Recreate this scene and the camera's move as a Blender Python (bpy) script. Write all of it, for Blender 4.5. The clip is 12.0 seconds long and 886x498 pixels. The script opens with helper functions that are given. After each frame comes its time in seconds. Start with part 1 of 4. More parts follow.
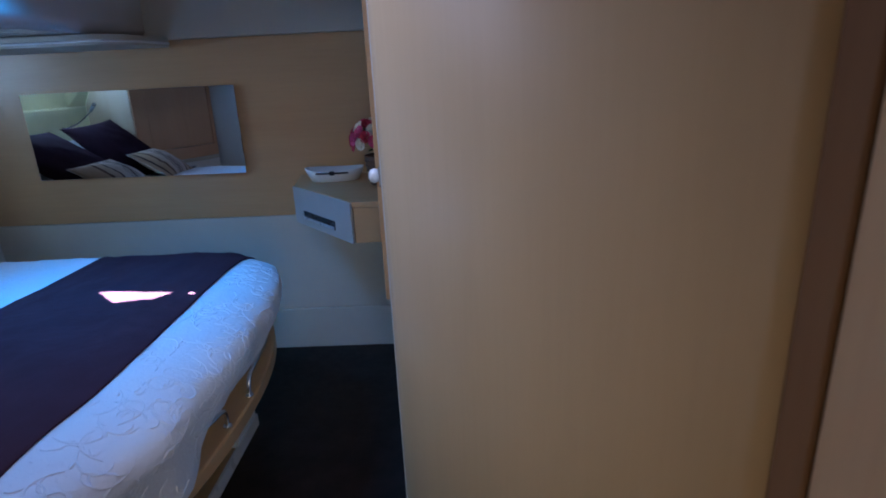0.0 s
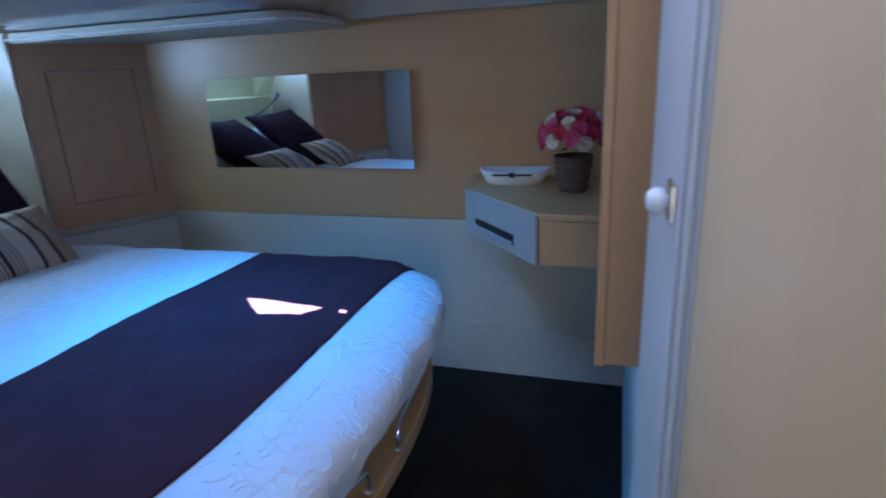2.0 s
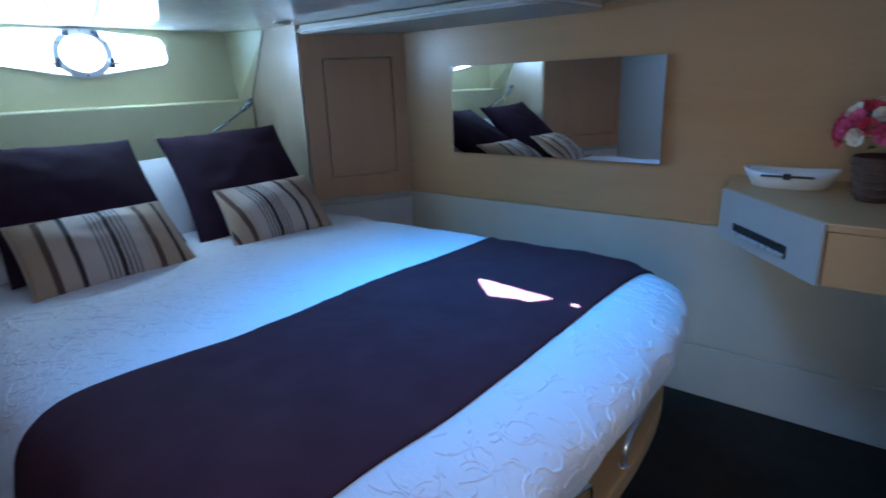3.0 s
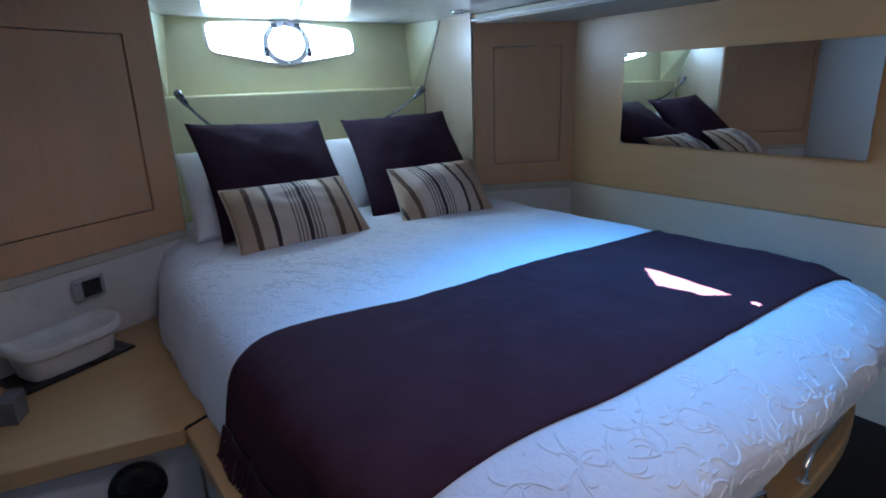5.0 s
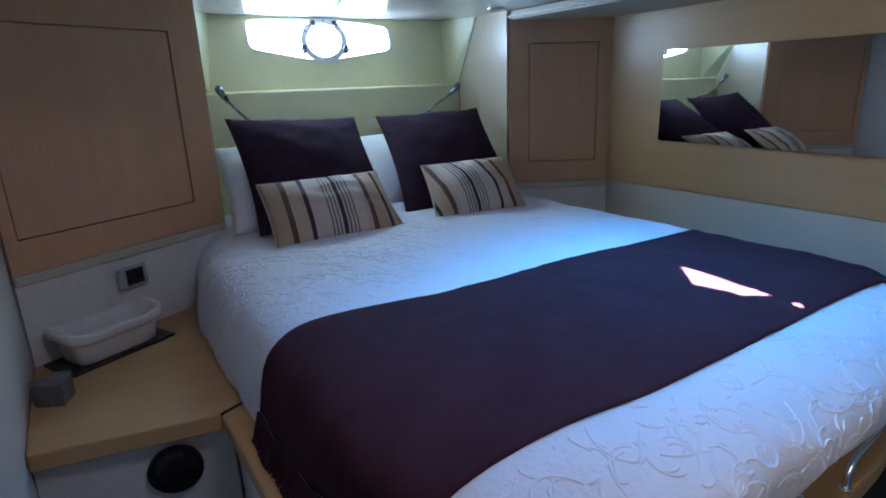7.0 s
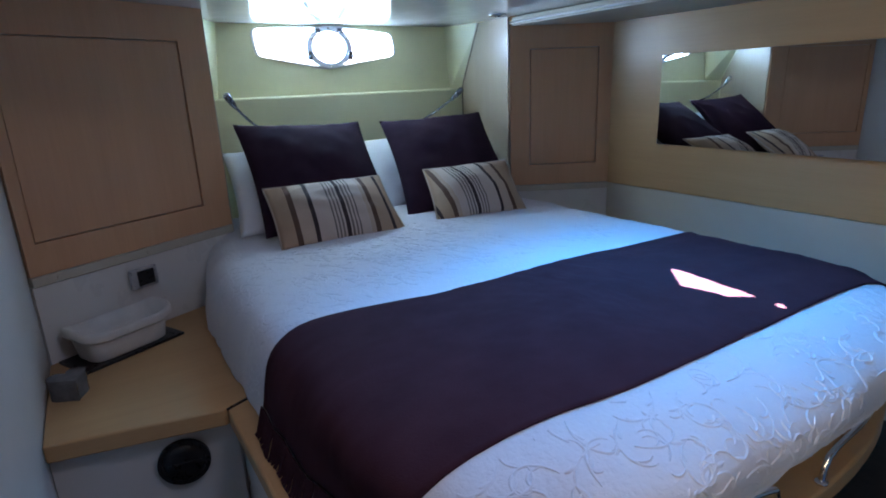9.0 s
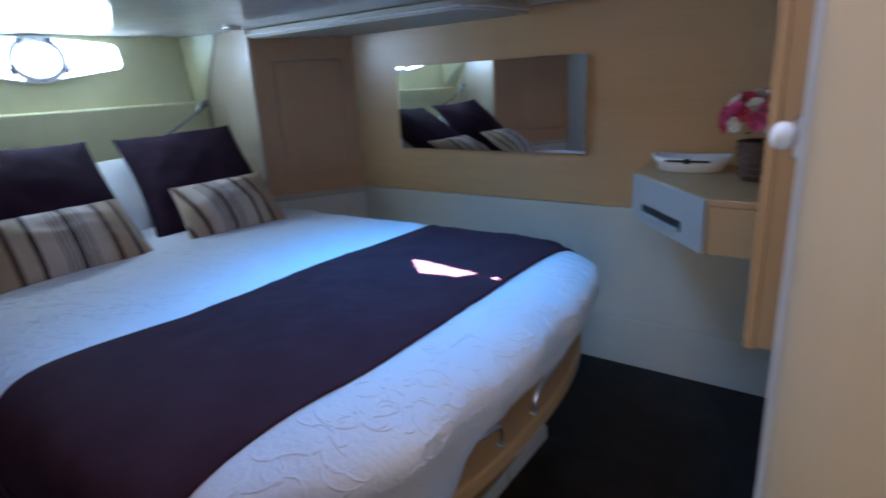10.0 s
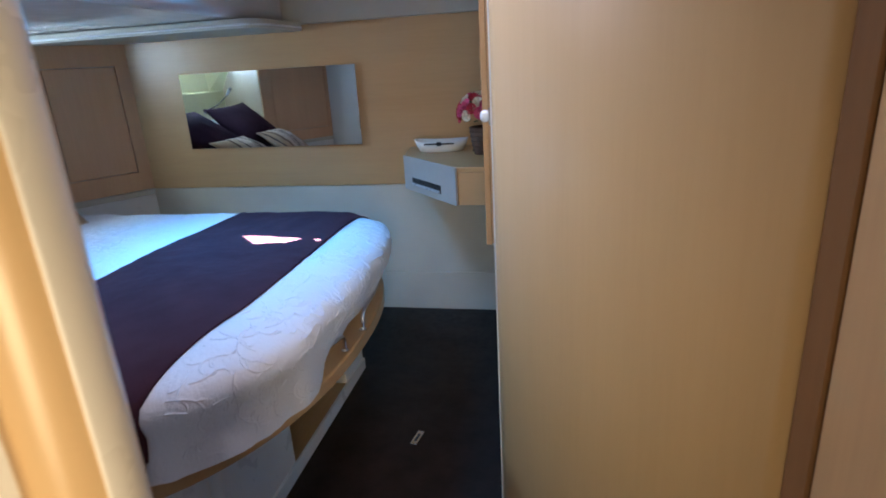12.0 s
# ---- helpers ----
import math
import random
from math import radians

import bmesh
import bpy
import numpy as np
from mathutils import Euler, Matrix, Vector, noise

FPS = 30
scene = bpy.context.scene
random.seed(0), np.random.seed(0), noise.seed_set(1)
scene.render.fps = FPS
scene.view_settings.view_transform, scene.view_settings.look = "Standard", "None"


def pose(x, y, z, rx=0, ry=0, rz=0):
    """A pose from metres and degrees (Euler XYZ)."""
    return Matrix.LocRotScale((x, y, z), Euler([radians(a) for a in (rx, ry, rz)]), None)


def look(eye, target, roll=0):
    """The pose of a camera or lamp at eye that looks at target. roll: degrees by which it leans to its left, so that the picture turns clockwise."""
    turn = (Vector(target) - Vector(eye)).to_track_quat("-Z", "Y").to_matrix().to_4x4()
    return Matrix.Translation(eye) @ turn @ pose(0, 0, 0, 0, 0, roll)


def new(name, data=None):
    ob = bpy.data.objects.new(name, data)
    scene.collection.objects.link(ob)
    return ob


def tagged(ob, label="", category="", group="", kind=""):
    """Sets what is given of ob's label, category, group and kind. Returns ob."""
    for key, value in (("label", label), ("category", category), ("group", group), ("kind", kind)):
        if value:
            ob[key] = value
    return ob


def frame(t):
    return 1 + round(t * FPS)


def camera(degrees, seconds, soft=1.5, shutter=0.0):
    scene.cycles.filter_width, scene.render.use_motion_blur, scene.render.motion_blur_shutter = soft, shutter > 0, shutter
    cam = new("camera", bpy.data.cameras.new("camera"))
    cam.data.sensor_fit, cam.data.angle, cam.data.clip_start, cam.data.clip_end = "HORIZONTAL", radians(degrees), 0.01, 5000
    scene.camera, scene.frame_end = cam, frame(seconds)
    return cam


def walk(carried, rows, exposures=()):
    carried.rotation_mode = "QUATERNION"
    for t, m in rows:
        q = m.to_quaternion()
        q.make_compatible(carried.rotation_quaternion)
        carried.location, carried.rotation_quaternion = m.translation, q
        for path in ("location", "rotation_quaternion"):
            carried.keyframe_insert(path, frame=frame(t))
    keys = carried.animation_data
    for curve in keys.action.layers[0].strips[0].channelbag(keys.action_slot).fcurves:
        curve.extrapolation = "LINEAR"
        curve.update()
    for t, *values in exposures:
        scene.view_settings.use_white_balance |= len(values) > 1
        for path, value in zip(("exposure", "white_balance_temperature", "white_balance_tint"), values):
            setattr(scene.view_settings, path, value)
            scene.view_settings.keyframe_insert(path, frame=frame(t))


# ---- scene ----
from mathutils.bvhtree import BVHTree

cam = camera(76.3, 12.0, 1.8, 0.4)
PATH = [
    (0, (-0.003, 0.002, 1.447), (-0.06, 1.902, 0.825), -2.8),
    (0.5, (-0.042, 0.136, 1.423), (-0.158, 2.036, 0.808), -2.5),
    (1, (-0.078, 0.261, 1.415), (-0.323, 2.147, 0.799), -2.6),
    (1.5, (-0.115, 0.356, 1.403), (-0.522, 2.217, 0.792), -2.7),
    (2, (-0.18, 0.435, 1.391), (-0.763, 2.25, 0.787), -2.8),
    (2.5, (-0.26, 0.478, 1.362), (-1.195, 2.147, 0.778), -2.6),
    (3, (-0.302, 0.46, 1.337), (-1.512, 1.946, 0.766), -2.4),
    (3.5, (-0.321, 0.436, 1.324), (-1.681, 1.788, 0.755), -2.3),
    (5.5, (-0.317, 0.374, 1.298), (-1.897, 1.462, 0.733), -2.1),
    (6, (-0.313, 0.375, 1.296), (-1.911, 1.436, 0.731), -2.1),
    (6.5, (-0.314, 0.374, 1.292), (-1.923, 1.421, 0.729), -2.1),
    (7, (-0.315, 0.373, 1.291), (-1.932, 1.406, 0.726), -2.1),
    (9, (-0.247, 0.375, 1.311), (-1.883, 1.379, 0.75), -2.4),
    (9.5, (-0.167, 0.41, 1.315), (-1.724, 1.533, 0.753), -3.0),
    (10, (-0.095, 0.382, 1.334), (-1.227, 1.926, 0.755), -3.3),
    (10.5, (-0.048, 0.281, 1.35), (-0.843, 2.018, 0.76), -3.2),
    (11, (-0.016, 0.142, 1.369), (-0.546, 1.972, 0.76), -3.3),
    (11.5, (-0.002, -0.043, 1.376), (-0.403, 1.816, 0.757), -3.3),
    (12, (-0.002, -0.21, 1.376), (-0.392, 1.649, 0.752), -3.5),
]

EXPOSURES = [(0, 2.45, 5100, 21), (1.0, 2.80, 5200, 23), (1.5, 2.73, 5250, 23), (2.3, 2.75, 4950, 14), (3.2, 2.8, 5400, 15), (4.5, 2.8, 5800, 18), (9, 2.8, 5900, 19), (10.5, 2.82, 5950, 21), (11, 3.0, 6300, 21.5), (11.5, 3.12, 6450, 24), (12, 3.42, 6250, 18)]
walk(cam, [(t, look(eye, target, roll)) for t, eye, target, roll in PATH], EXPOSURES)

# ---- world, sun, large lights ----
world = bpy.data.worlds.new("sky")
scene.world = world
world.use_nodes = True
wn = world.node_tree.nodes
sky = wn.new("ShaderNodeTexSky")
sky.sky_type, sky.sun_disc = "NISHITA", False
SUN_FROM = Vector((-0.10, -0.04, 1.0)).normalized()
sky.sun_elevation = math.asin(SUN_FROM.z)
sky.sun_rotation = math.atan2(SUN_FROM.x, SUN_FROM.y)
world.node_tree.links.new(sky.outputs[0], wn["Background"].inputs[0])
wn["Background"].inputs[1].default_value = 0.1

sun_data = bpy.data.lights.new("sun", "SUN")
sun_data.energy, sun_data.angle, sun_data.color = 30.0, radians(0.5), (0.95, 0.98, 1.0)
sun = new("sun", sun_data)
sun.matrix_world = look(SUN_FROM * 5, (0, 0, 0))


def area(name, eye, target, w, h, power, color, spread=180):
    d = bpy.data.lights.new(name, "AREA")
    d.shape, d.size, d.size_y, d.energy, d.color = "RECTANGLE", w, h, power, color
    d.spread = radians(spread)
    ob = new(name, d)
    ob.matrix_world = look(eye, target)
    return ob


# sky light through an unseen hatch and the stern window; two added fill lamps
area("hatch_light", (-1.285, 1.66, 1.95), (-1.26, 1.70, 0), 0.09, 0.42, 1.50, (0.05, 0.43, 1.0), 104)
# unseen lamp added to brighten the curved bulkhead, the lockers and the bed's foot
area("cabin_fill_light", (-0.53, 0.84, 1.965), (-0.56, 0.80, 0), 0.36, 0.40, 0.66, (0.88, 0.86, 1.0), 168)
area("window_light", (-3.262, 1.545, 1.525), (-2.0, 1.58, 1.515), 0.74, 0.17, 2.7, (0.46, 0.74, 1.0))
# unseen warm lamp added inside the closed passage, aimed past the post at the bed
area("passage_fill_light", (0.18, -1.05, 1.15), (-0.57, 0.42, 0.72), 0.5, 1.2, 0.68, (1.0, 0.80, 0.46), 80)

# ---- materials ----


def material(name, base, rough=0.5, metal=0.0):
    m = bpy.data.materials.new(name)
    m.use_nodes = True
    b = m.node_tree.nodes["Principled BSDF"]
    b.inputs["Base Color"].default_value = (*base, 1)
    b.inputs["Roughness"].default_value = rough
    b.inputs["Metallic"].default_value = metal
    return m, m.node_tree.nodes, m.node_tree.links, b


def coords(ns, ls, scale=(1, 1, 1), kind="Object"):
    tc, mp = ns.new("ShaderNodeTexCoord"), ns.new("ShaderNodeMapping")
    mp.inputs["Scale"].default_value = scale
    ls.new(tc.outputs[kind], mp.inputs["Vector"])
    return mp.outputs[0]


def noise_tex(ns, ls, vec, scale, detail=4, rough=0.55):
    n = ns.new("ShaderNodeTexNoise")
    n.inputs["Scale"].default_value, n.inputs["Detail"].default_value, n.inputs["Roughness"].default_value = scale, detail, rough
    ls.new(vec, n.inputs["Vector"])
    return n.outputs["Fac"]


def ramp(ns, ls, fac, stops, mode="LINEAR"):
    r = ns.new("ShaderNodeValToRGB")
    r.color_ramp.interpolation = mode
    e = r.color_ramp.elements
    while len(e) < len(stops):
        e.new(0.5)
    for el, (pos, col) in zip(e, stops):
        el.position, el.color = pos, (*col, 1)
    ls.new(fac, r.inputs[0])
    return r.outputs[0]


def mix(ns, ls, fac, a, b, blend="MIX"):
    m = ns.new("ShaderNodeMix")
    m.data_type, m.blend_type = "RGBA", blend
    for sock, v in ((m.inputs[0], fac), (m.inputs[6], a), (m.inputs[7], b)):
        if isinstance(v, (int, float)):
            sock.default_value = v
        elif isinstance(v, tuple):
            sock.default_value = (*v, 1)
        else:
            ls.new(v, sock)
    return m.outputs[2]


def bump(ns, ls, bsdf, height, strength, distance):
    b = ns.new("ShaderNodeBump")
    b.inputs["Strength"].default_value, b.inputs["Distance"].default_value = strength, distance
    ls.new(height, b.inputs["Height"])
    ls.new(b.outputs[0], bsdf.inputs["Normal"])


def vary(name, base, rough=0.5, amount=0.06, scale=6.0, relief=0.0, relief_scale=200.0, metal=0.0, spec=0.5):
    """A plain surface with cloudy shifts of tone and a fine relief."""
    m, ns, ls, b = material(name, base, rough, metal)
    v = coords(ns, ls)
    b.inputs["Specular IOR Level"].default_value = spec
    lo = tuple(c * (1 - amount) for c in base)
    hi = tuple(min(1, c * (1 + amount)) for c in base)
    ls.new(ramp(ns, ls, noise_tex(ns, ls, v, scale, 5), [(0.3, lo), (0.7, hi)]), b.inputs["Base Color"])
    r = ramp(ns, ls, noise_tex(ns, ls, v, scale * 3, 3), [(0.3, (max(0, rough - 0.06),) * 3), (0.7, (min(1, rough + 0.08),) * 3)])
    ls.new(r, b.inputs["Roughness"])
    if relief:
        bump(ns, ls, b, noise_tex(ns, ls, v, relief_scale, 2), relief, 0.002)
    return m


def veneer(name, dark, light, along, rough=0.46, coat=0.16, grain_mix=0.55):
    """Varnished veneer with fine pores; along: the axis of the grain."""
    m, ns, ls, b = material(name, light, rough)
    fine = [55.0, 55.0, 55.0]
    fine[along] = 2.2
    broad = [5.0, 5.0, 5.0]
    broad[along] = 0.45
    a = noise_tex(ns, ls, coords(ns, ls, tuple(fine)), 2.0, 6, 0.65)
    c = noise_tex(ns, ls, coords(ns, ls, tuple(broad)), 1.6, 4, 0.6)
    col = ramp(ns, ls, c, [(0.3, dark), (0.72, light)])
    grain = ramp(ns, ls, a, [(0.36, (0.93, 0.92, 0.90)), (0.58, (1, 1, 1))])
    ls.new(mix(ns, ls, grain_mix, col, grain, "MULTIPLY"), b.inputs["Base Color"])
    bump(ns, ls, b, a, 0.05, 0.001)
    b.inputs["Coat Weight"].default_value = coat
    b.inputs["Coat Roughness"].default_value = 0.30
    b.inputs["Specular IOR Level"].default_value = 0.2
    return m


OAK_D, OAK_L = (0.46, 0.278, 0.125), (0.52, 0.318, 0.148)
WOOD_X = veneer("oak veneer along x", OAK_D, OAK_L, 0, 0.42, 0.45)
WOOD_Y = veneer("oak veneer along y", OAK_D, OAK_L, 1)
WOOD_Z = veneer("oak veneer upright", OAK_D, OAK_L, 2)
WOOD_POST = veneer("varnished oak", (0.56, 0.39, 0.21), (0.63, 0.45, 0.25), 2, 0.30, 0.8)
WOOD_LOCKER = veneer("reddish oak veneer upright", (0.62, 0.36, 0.20), (0.68, 0.405, 0.228), 2)
WOOD_BULK = veneer("pale plain oak veneer", (0.49, 0.368, 0.212), (0.52, 0.390, 0.226), 2, 0.50, 0.04, 0.3)
WOOD_EDGE = veneer("darker oak trim", (0.19, 0.10, 0.05), (0.26, 0.15, 0.075), 2)
CREAM = vary("cream vinyl lining", (0.52, 0.485, 0.395), 0.55, 0.05, 4, 0.25, 350)
DRAWER = vary("greyish drawer lacquer", (0.36, 0.325, 0.285), 0.35, 0.05, 5)
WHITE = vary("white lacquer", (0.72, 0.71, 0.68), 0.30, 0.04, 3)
SIDE = veneer("glossy pale veneer", (0.46, 0.37, 0.26), (0.52, 0.43, 0.31), 2, 0.28, 0.7, 0.4)
PALE = vary("pale grey gloss panel", (0.62, 0.62, 0.60), 0.40, 0.03, 0.9)
HEADLINER = vary("yellowish gelcoat", (0.75, 0.73, 0.45), 0.35, 0.05, 4)
CEIL = vary("glossy white gelcoat", (0.62, 0.57, 0.54), 0.09, 0.04, 3)
FLOOR = vary("dark wenge floor", (0.020, 0.013, 0.0105), 0.42, 0.35, 9, 0.15, 60)
FLOOR.node_tree.nodes["Principled BSDF"].inputs["Specular IOR Level"].default_value = 0.12
MIRROR, _, _, _ = material("mirror silver", (0.70, 0.74, 0.76), 0.01, 1.0)
GLAZE = vary("glazed dark grey ceramic", (0.12, 0.122, 0.13), 0.10, 0.25, 30)
PORT = vary("satin light chrome", (0.78, 0.81, 0.85), 0.40, 0.06, 15, metal=0.5)
CHROME = vary("brushed chrome", (0.72, 0.73, 0.75), 0.18, 0.05, 12, metal=1.0)
SATIN = vary("satin grey metal", (0.46, 0.47, 0.49), 0.30, 0.05, 25, metal=0.45)
GUN = vary("dark satin chrome", (0.22, 0.24, 0.28), 0.25, 0.08, 20, metal=1.0)
BLACK = vary("black plastic", (0.012, 0.012, 0.014), 0.3, 0.2, 20)
GREY = vary("grey plastic", (0.16, 0.16, 0.17), 0.35, 0.1, 20)
LINEN = vary("white cotton", (0.74, 0.75, 0.77), 0.85, 0.05, 8, 0.5, 500)
BASKET = vary("white woven fabric", (0.70, 0.69, 0.66), 0.85, 0.08, 14, 0.6, 260)
CORD = vary("cream cord", (0.50, 0.41, 0.33), 0.85, 0.08, 40)
WICKER = vary("brown wicker", (0.10, 0.055, 0.035), 0.7, 0.3, 40, 0.8, 180)
GLASS_BLUE = vary("clear acrylic knob", (0.75, 0.83, 0.90), 0.08, 0.03, 10)
RED = vary("red petals", (0.48, 0.02, 0.05), 0.6, 0.25, 60)
PINK = vary("pink petals", (0.62, 0.08, 0.20), 0.6, 0.25, 60)
IVORY = vary("ivory petals", (0.72, 0.66, 0.52), 0.6, 0.12, 60)
LEAF = vary("green leaves", (0.06, 0.11, 0.03), 0.6, 0.3, 50)


def coverlet_material():
    """White matelasse with raised curling lines."""
    m, ns, ls, b = material("white embossed coverlet", (0.66, 0.67, 0.71), 0.8)
    v = coords(ns, ls)
    weave = noise_tex(ns, ls, v, 85, 4, 0.6)
    wr = noise_tex(ns, ls, coords(ns, ls, (1, 1, 0.6)), 11, 4, 0.6)
    bump(ns, ls, b, mix(ns, ls, 0.6, weave, wr), 0.7, 0.010)
    b.inputs["Sheen Weight"].default_value = 0.15
    return m


def throw_material():
    m, ns, ls, b = material("dark plum wool", (0.022, 0.014, 0.024), 0.9)
    v = coords(ns, ls)
    col = ramp(ns, ls, noise_tex(ns, ls, v, 7, 5), [(0.3, (0.042, 0.0165, 0.023)), (0.7, (0.058, 0.024, 0.032))])
    ls.new(col, b.inputs["Base Color"])
    bump(ns, ls, b, noise_tex(ns, ls, coords(ns, ls, (1, 0.4, 1)), 420, 3), 0.5, 0.002)
    b.inputs["Sheen Weight"].default_value = 0.01
    b.inputs["Specular IOR Level"].default_value = 0.06
    b.inputs["Sheen Roughness"].default_value = 0.5
    b.inputs["Sheen Tint"].default_value = (0.5, 0.38, 0.55, 1)
    return m


def stripe_material(name, end):
    """Upright stripes across the cushion's width of half a metre; end: which end they begin from."""
    m, ns, ls, b = material(name, (0.6, 0.5, 0.4), 0.85)
    v = coords(ns, ls)
    sx = ns.new("ShaderNodeSeparateXYZ")
    ls.new(v, sx.inputs[0])
    mr = ns.new("ShaderNodeMapRange")
    mr.inputs[1].default_value, mr.inputs[2].default_value = -0.26 * end, 0.26 * end
    ls.new(sx.outputs[0], mr.inputs[0])
    cream, tan, sand, brown, dark, grey = (0.60, 0.50, 0.42), (0.48, 0.34, 0.22), (0.54, 0.42, 0.31), (0.12, 0.065, 0.04), (0.045, 0.028, 0.028), (0.17, 0.145, 0.13)
    stops = [(0.0, tan), (0.145, brown), (0.185, sand), (0.285, dark), (0.315, cream), (0.43, grey), (0.443, cream), (0.458, grey), (0.471, cream), (0.486, grey), (0.499, cream),
             (0.512, dark), (0.545, cream), (0.558, grey), (0.571, cream), (0.586, grey), (0.599, cream), (0.614, grey), (0.627, cream), (0.70, sand), (0.735, brown), (0.775, tan), (0.875, dark), (0.90, tan)]
    col = ramp(ns, ls, mr.outputs[0], stops, "CONSTANT")
    tint = ramp(ns, ls, noise_tex(ns, ls, v, 300, 2), [(0.3, (0.85, 0.85, 0.85)), (0.7, (1, 1, 1))])
    ls.new(mix(ns, ls, 0.8, col, tint, "MULTIPLY"), b.inputs["Base Color"])
    bump(ns, ls, b, noise_tex(ns, ls, v, 420, 2), 0.4, 0.002)
    return m


COVERLET, THROW = coverlet_material(), throw_material()
STRIPE, STRIPE_TURNED = stripe_material("striped cotton", 1), stripe_material("striped cotton turned round", -1)
PLUM = vary("plum cotton", (0.034, 0.017, 0.031), 0.9, 0.15, 9, 0.5, 420, spec=0.08)
GLOW, gn, gl, gb = material("bright daylight outside", (0.8, 0.85, 0.9))
gb.inputs["Emission Color"].default_value = (0.86, 0.94, 1.0, 1)
gb.inputs["Emission Strength"].default_value = 1.2

# ---- mesh helpers ----


def mesh_object(name, bm, mat, smooth=False):
    me = bpy.data.meshes.new(name)
    bmesh.ops.recalc_face_normals(bm, faces=bm.faces)
    bm.to_mesh(me)
    bm.free()
    if smooth:
        for p in me.polygons:
            p.use_smooth = True
    me.materials.append(mat)
    return new(name, me)


def part(name, bm, mat, parent, label="", smooth=False):
    ob = mesh_object(name, bm, mat, smooth)
    ob.parent = parent
    if label:
        tagged(ob, label=label)
    return ob


def thing(name, label, category, at=(0, 0, 0), rz=0, group=""):
    ob = new(name)
    ob.empty_display_size = 0.05
    ob.matrix_world = pose(*at, 0, 0, rz)
    return tagged(ob, label, category, group)


def setting(name, bm, mat, label, smooth=False):
    return tagged(mesh_object(name, bm, mat, smooth), label=label, category=name.split("_")[0], kind="structure")


def prism(poly, z0, z1, bevel=0.0, segments=2):
    """An upright prism over a plan outline."""
    bm = bmesh.new()
    low = [bm.verts.new((x, y, z0)) for x, y in poly]
    top = [bm.verts.new((x, y, z1)) for x, y in poly]
    bm.faces.new(low[::-1])
    bm.faces.new(top)
    for i in range(len(poly)):
        j = (i + 1) % len(poly)
        bm.faces.new((low[i], low[j], top[j], top[i]))
    bmesh.ops.recalc_face_normals(bm, faces=bm.faces)
    if bevel:
        bmesh.ops.bevel(bm, geom=list(bm.edges), offset=bevel, segments=segments, profile=0.5, affect="EDGES", clamp_overlap=True)
    return bm


def box(x0, x1, y0, y1, z0, z1, bevel=0.0, segments=2):
    return prism([(x0, y0), (x1, y0), (x1, y1), (x0, y1)], z0, z1, bevel, segments)


def tube(points, radius, sides=10, closed=False):
    pts = [Vector(p) for p in points]
    bm = bmesh.new()
    rings = []
    n = len(pts)
    up = Vector((0.13, 0.21, 0.97))
    for i, p in enumerate(pts):
        a = pts[(i - 1) % n] if closed else pts[max(i - 1, 0)]
        b = pts[(i + 1) % n] if closed else pts[min(i + 1, n - 1)]
        t = (b - a).normalized()
        s = t.cross(up)
        if s.length < 0.05:
            s = t.cross(Vector((1, 0, 0)))
        s.normalize()
        u = s.cross(t)
        rings.append([bm.verts.new(p + radius * (math.cos(k * math.tau / sides) * s + math.sin(k * math.tau / sides) * u)) for k in range(sides)])
    for i in range(n if closed else n - 1):
        r0, r1 = rings[i], rings[(i + 1) % n]
        for k in range(sides):
            bm.faces.new((r0[k], r0[(k + 1) % sides], r1[(k + 1) % sides], r1[k]))
    if not closed:
        bm.faces.new(rings[0][::-1])
        bm.faces.new(rings[-1])
    return bm


def bend(points, steps=8):
    """A smooth line through a few points (Catmull-Rom)."""
    p = [Vector(q) for q in points]
    p = [2 * p[0] - p[1]] + p + [2 * p[-1] - p[-2]]
    out = []
    for i in range(1, len(p) - 2):
        for k in range(steps):
            t = k / steps
            out.append(0.5 * (2 * p[i] + (p[i + 1] - p[i - 1]) * t + (2 * p[i - 1] - 5 * p[i] + 4 * p[i + 1] - p[i + 2]) * t * t
                              + (3 * p[i] - p[i - 1] - 3 * p[i + 1] + p[i + 2]) * t ** 3))
    return out + [p[-2]]


def turned(profile, sides=32):
    """A turned body from (radius, height) pairs."""
    bm = bmesh.new()
    rings = [[bm.verts.new((r * math.cos(k * math.tau / sides), r * math.sin(k * math.tau / sides), z)) for k in range(sides)] for r, z in profile]
    for r0, r1 in zip(rings, rings[1:]):
        for k in range(sides):
            bm.faces.new((r0[k], r0[(k + 1) % sides], r1[(k + 1) % sides], r1[k]))
    bm.faces.new(rings[0][::-1])
    bm.faces.new(rings[-1])
    return bm


def moved(bm, m):
    bmesh.ops.transform(bm, matrix=m, verts=bm.verts)
    return bm


def plate_with_hole(outer, hole, thick, m):
    """A flat plate in its own x, y plane with one opening, thick along z, then moved by m."""
    bm = bmesh.new()
    loops = []
    for ring in (outer, hole):
        vs = [bm.verts.new((x, y, 0)) for x, y in ring]
        loops += [bm.edges.new((vs[i], vs[(i + 1) % len(vs)])) for i in range(len(vs))]
    bmesh.ops.triangle_fill(bm, use_beauty=True, use_dissolve=False, edges=loops)
    got = bmesh.ops.extrude_face_region(bm, geom=list(bm.faces))
    bmesh.ops.translate(bm, vec=(0, 0, thick), verts=[g for g in got["geom"] if isinstance(g, bmesh.types.BMVert)])
    bmesh.ops.recalc_face_normals(bm, faces=bm.faces)
    return moved(bm, m)


def axes(origin, x, y):
    """The matrix that lays local x, y along the given directions at origin."""
    x, y = Vector(x).normalized(), Vector(y).normalized()
    z = x.cross(y)
    m = Matrix((x, y, z)).transposed().to_4x4()
    m.translation = origin
    return m


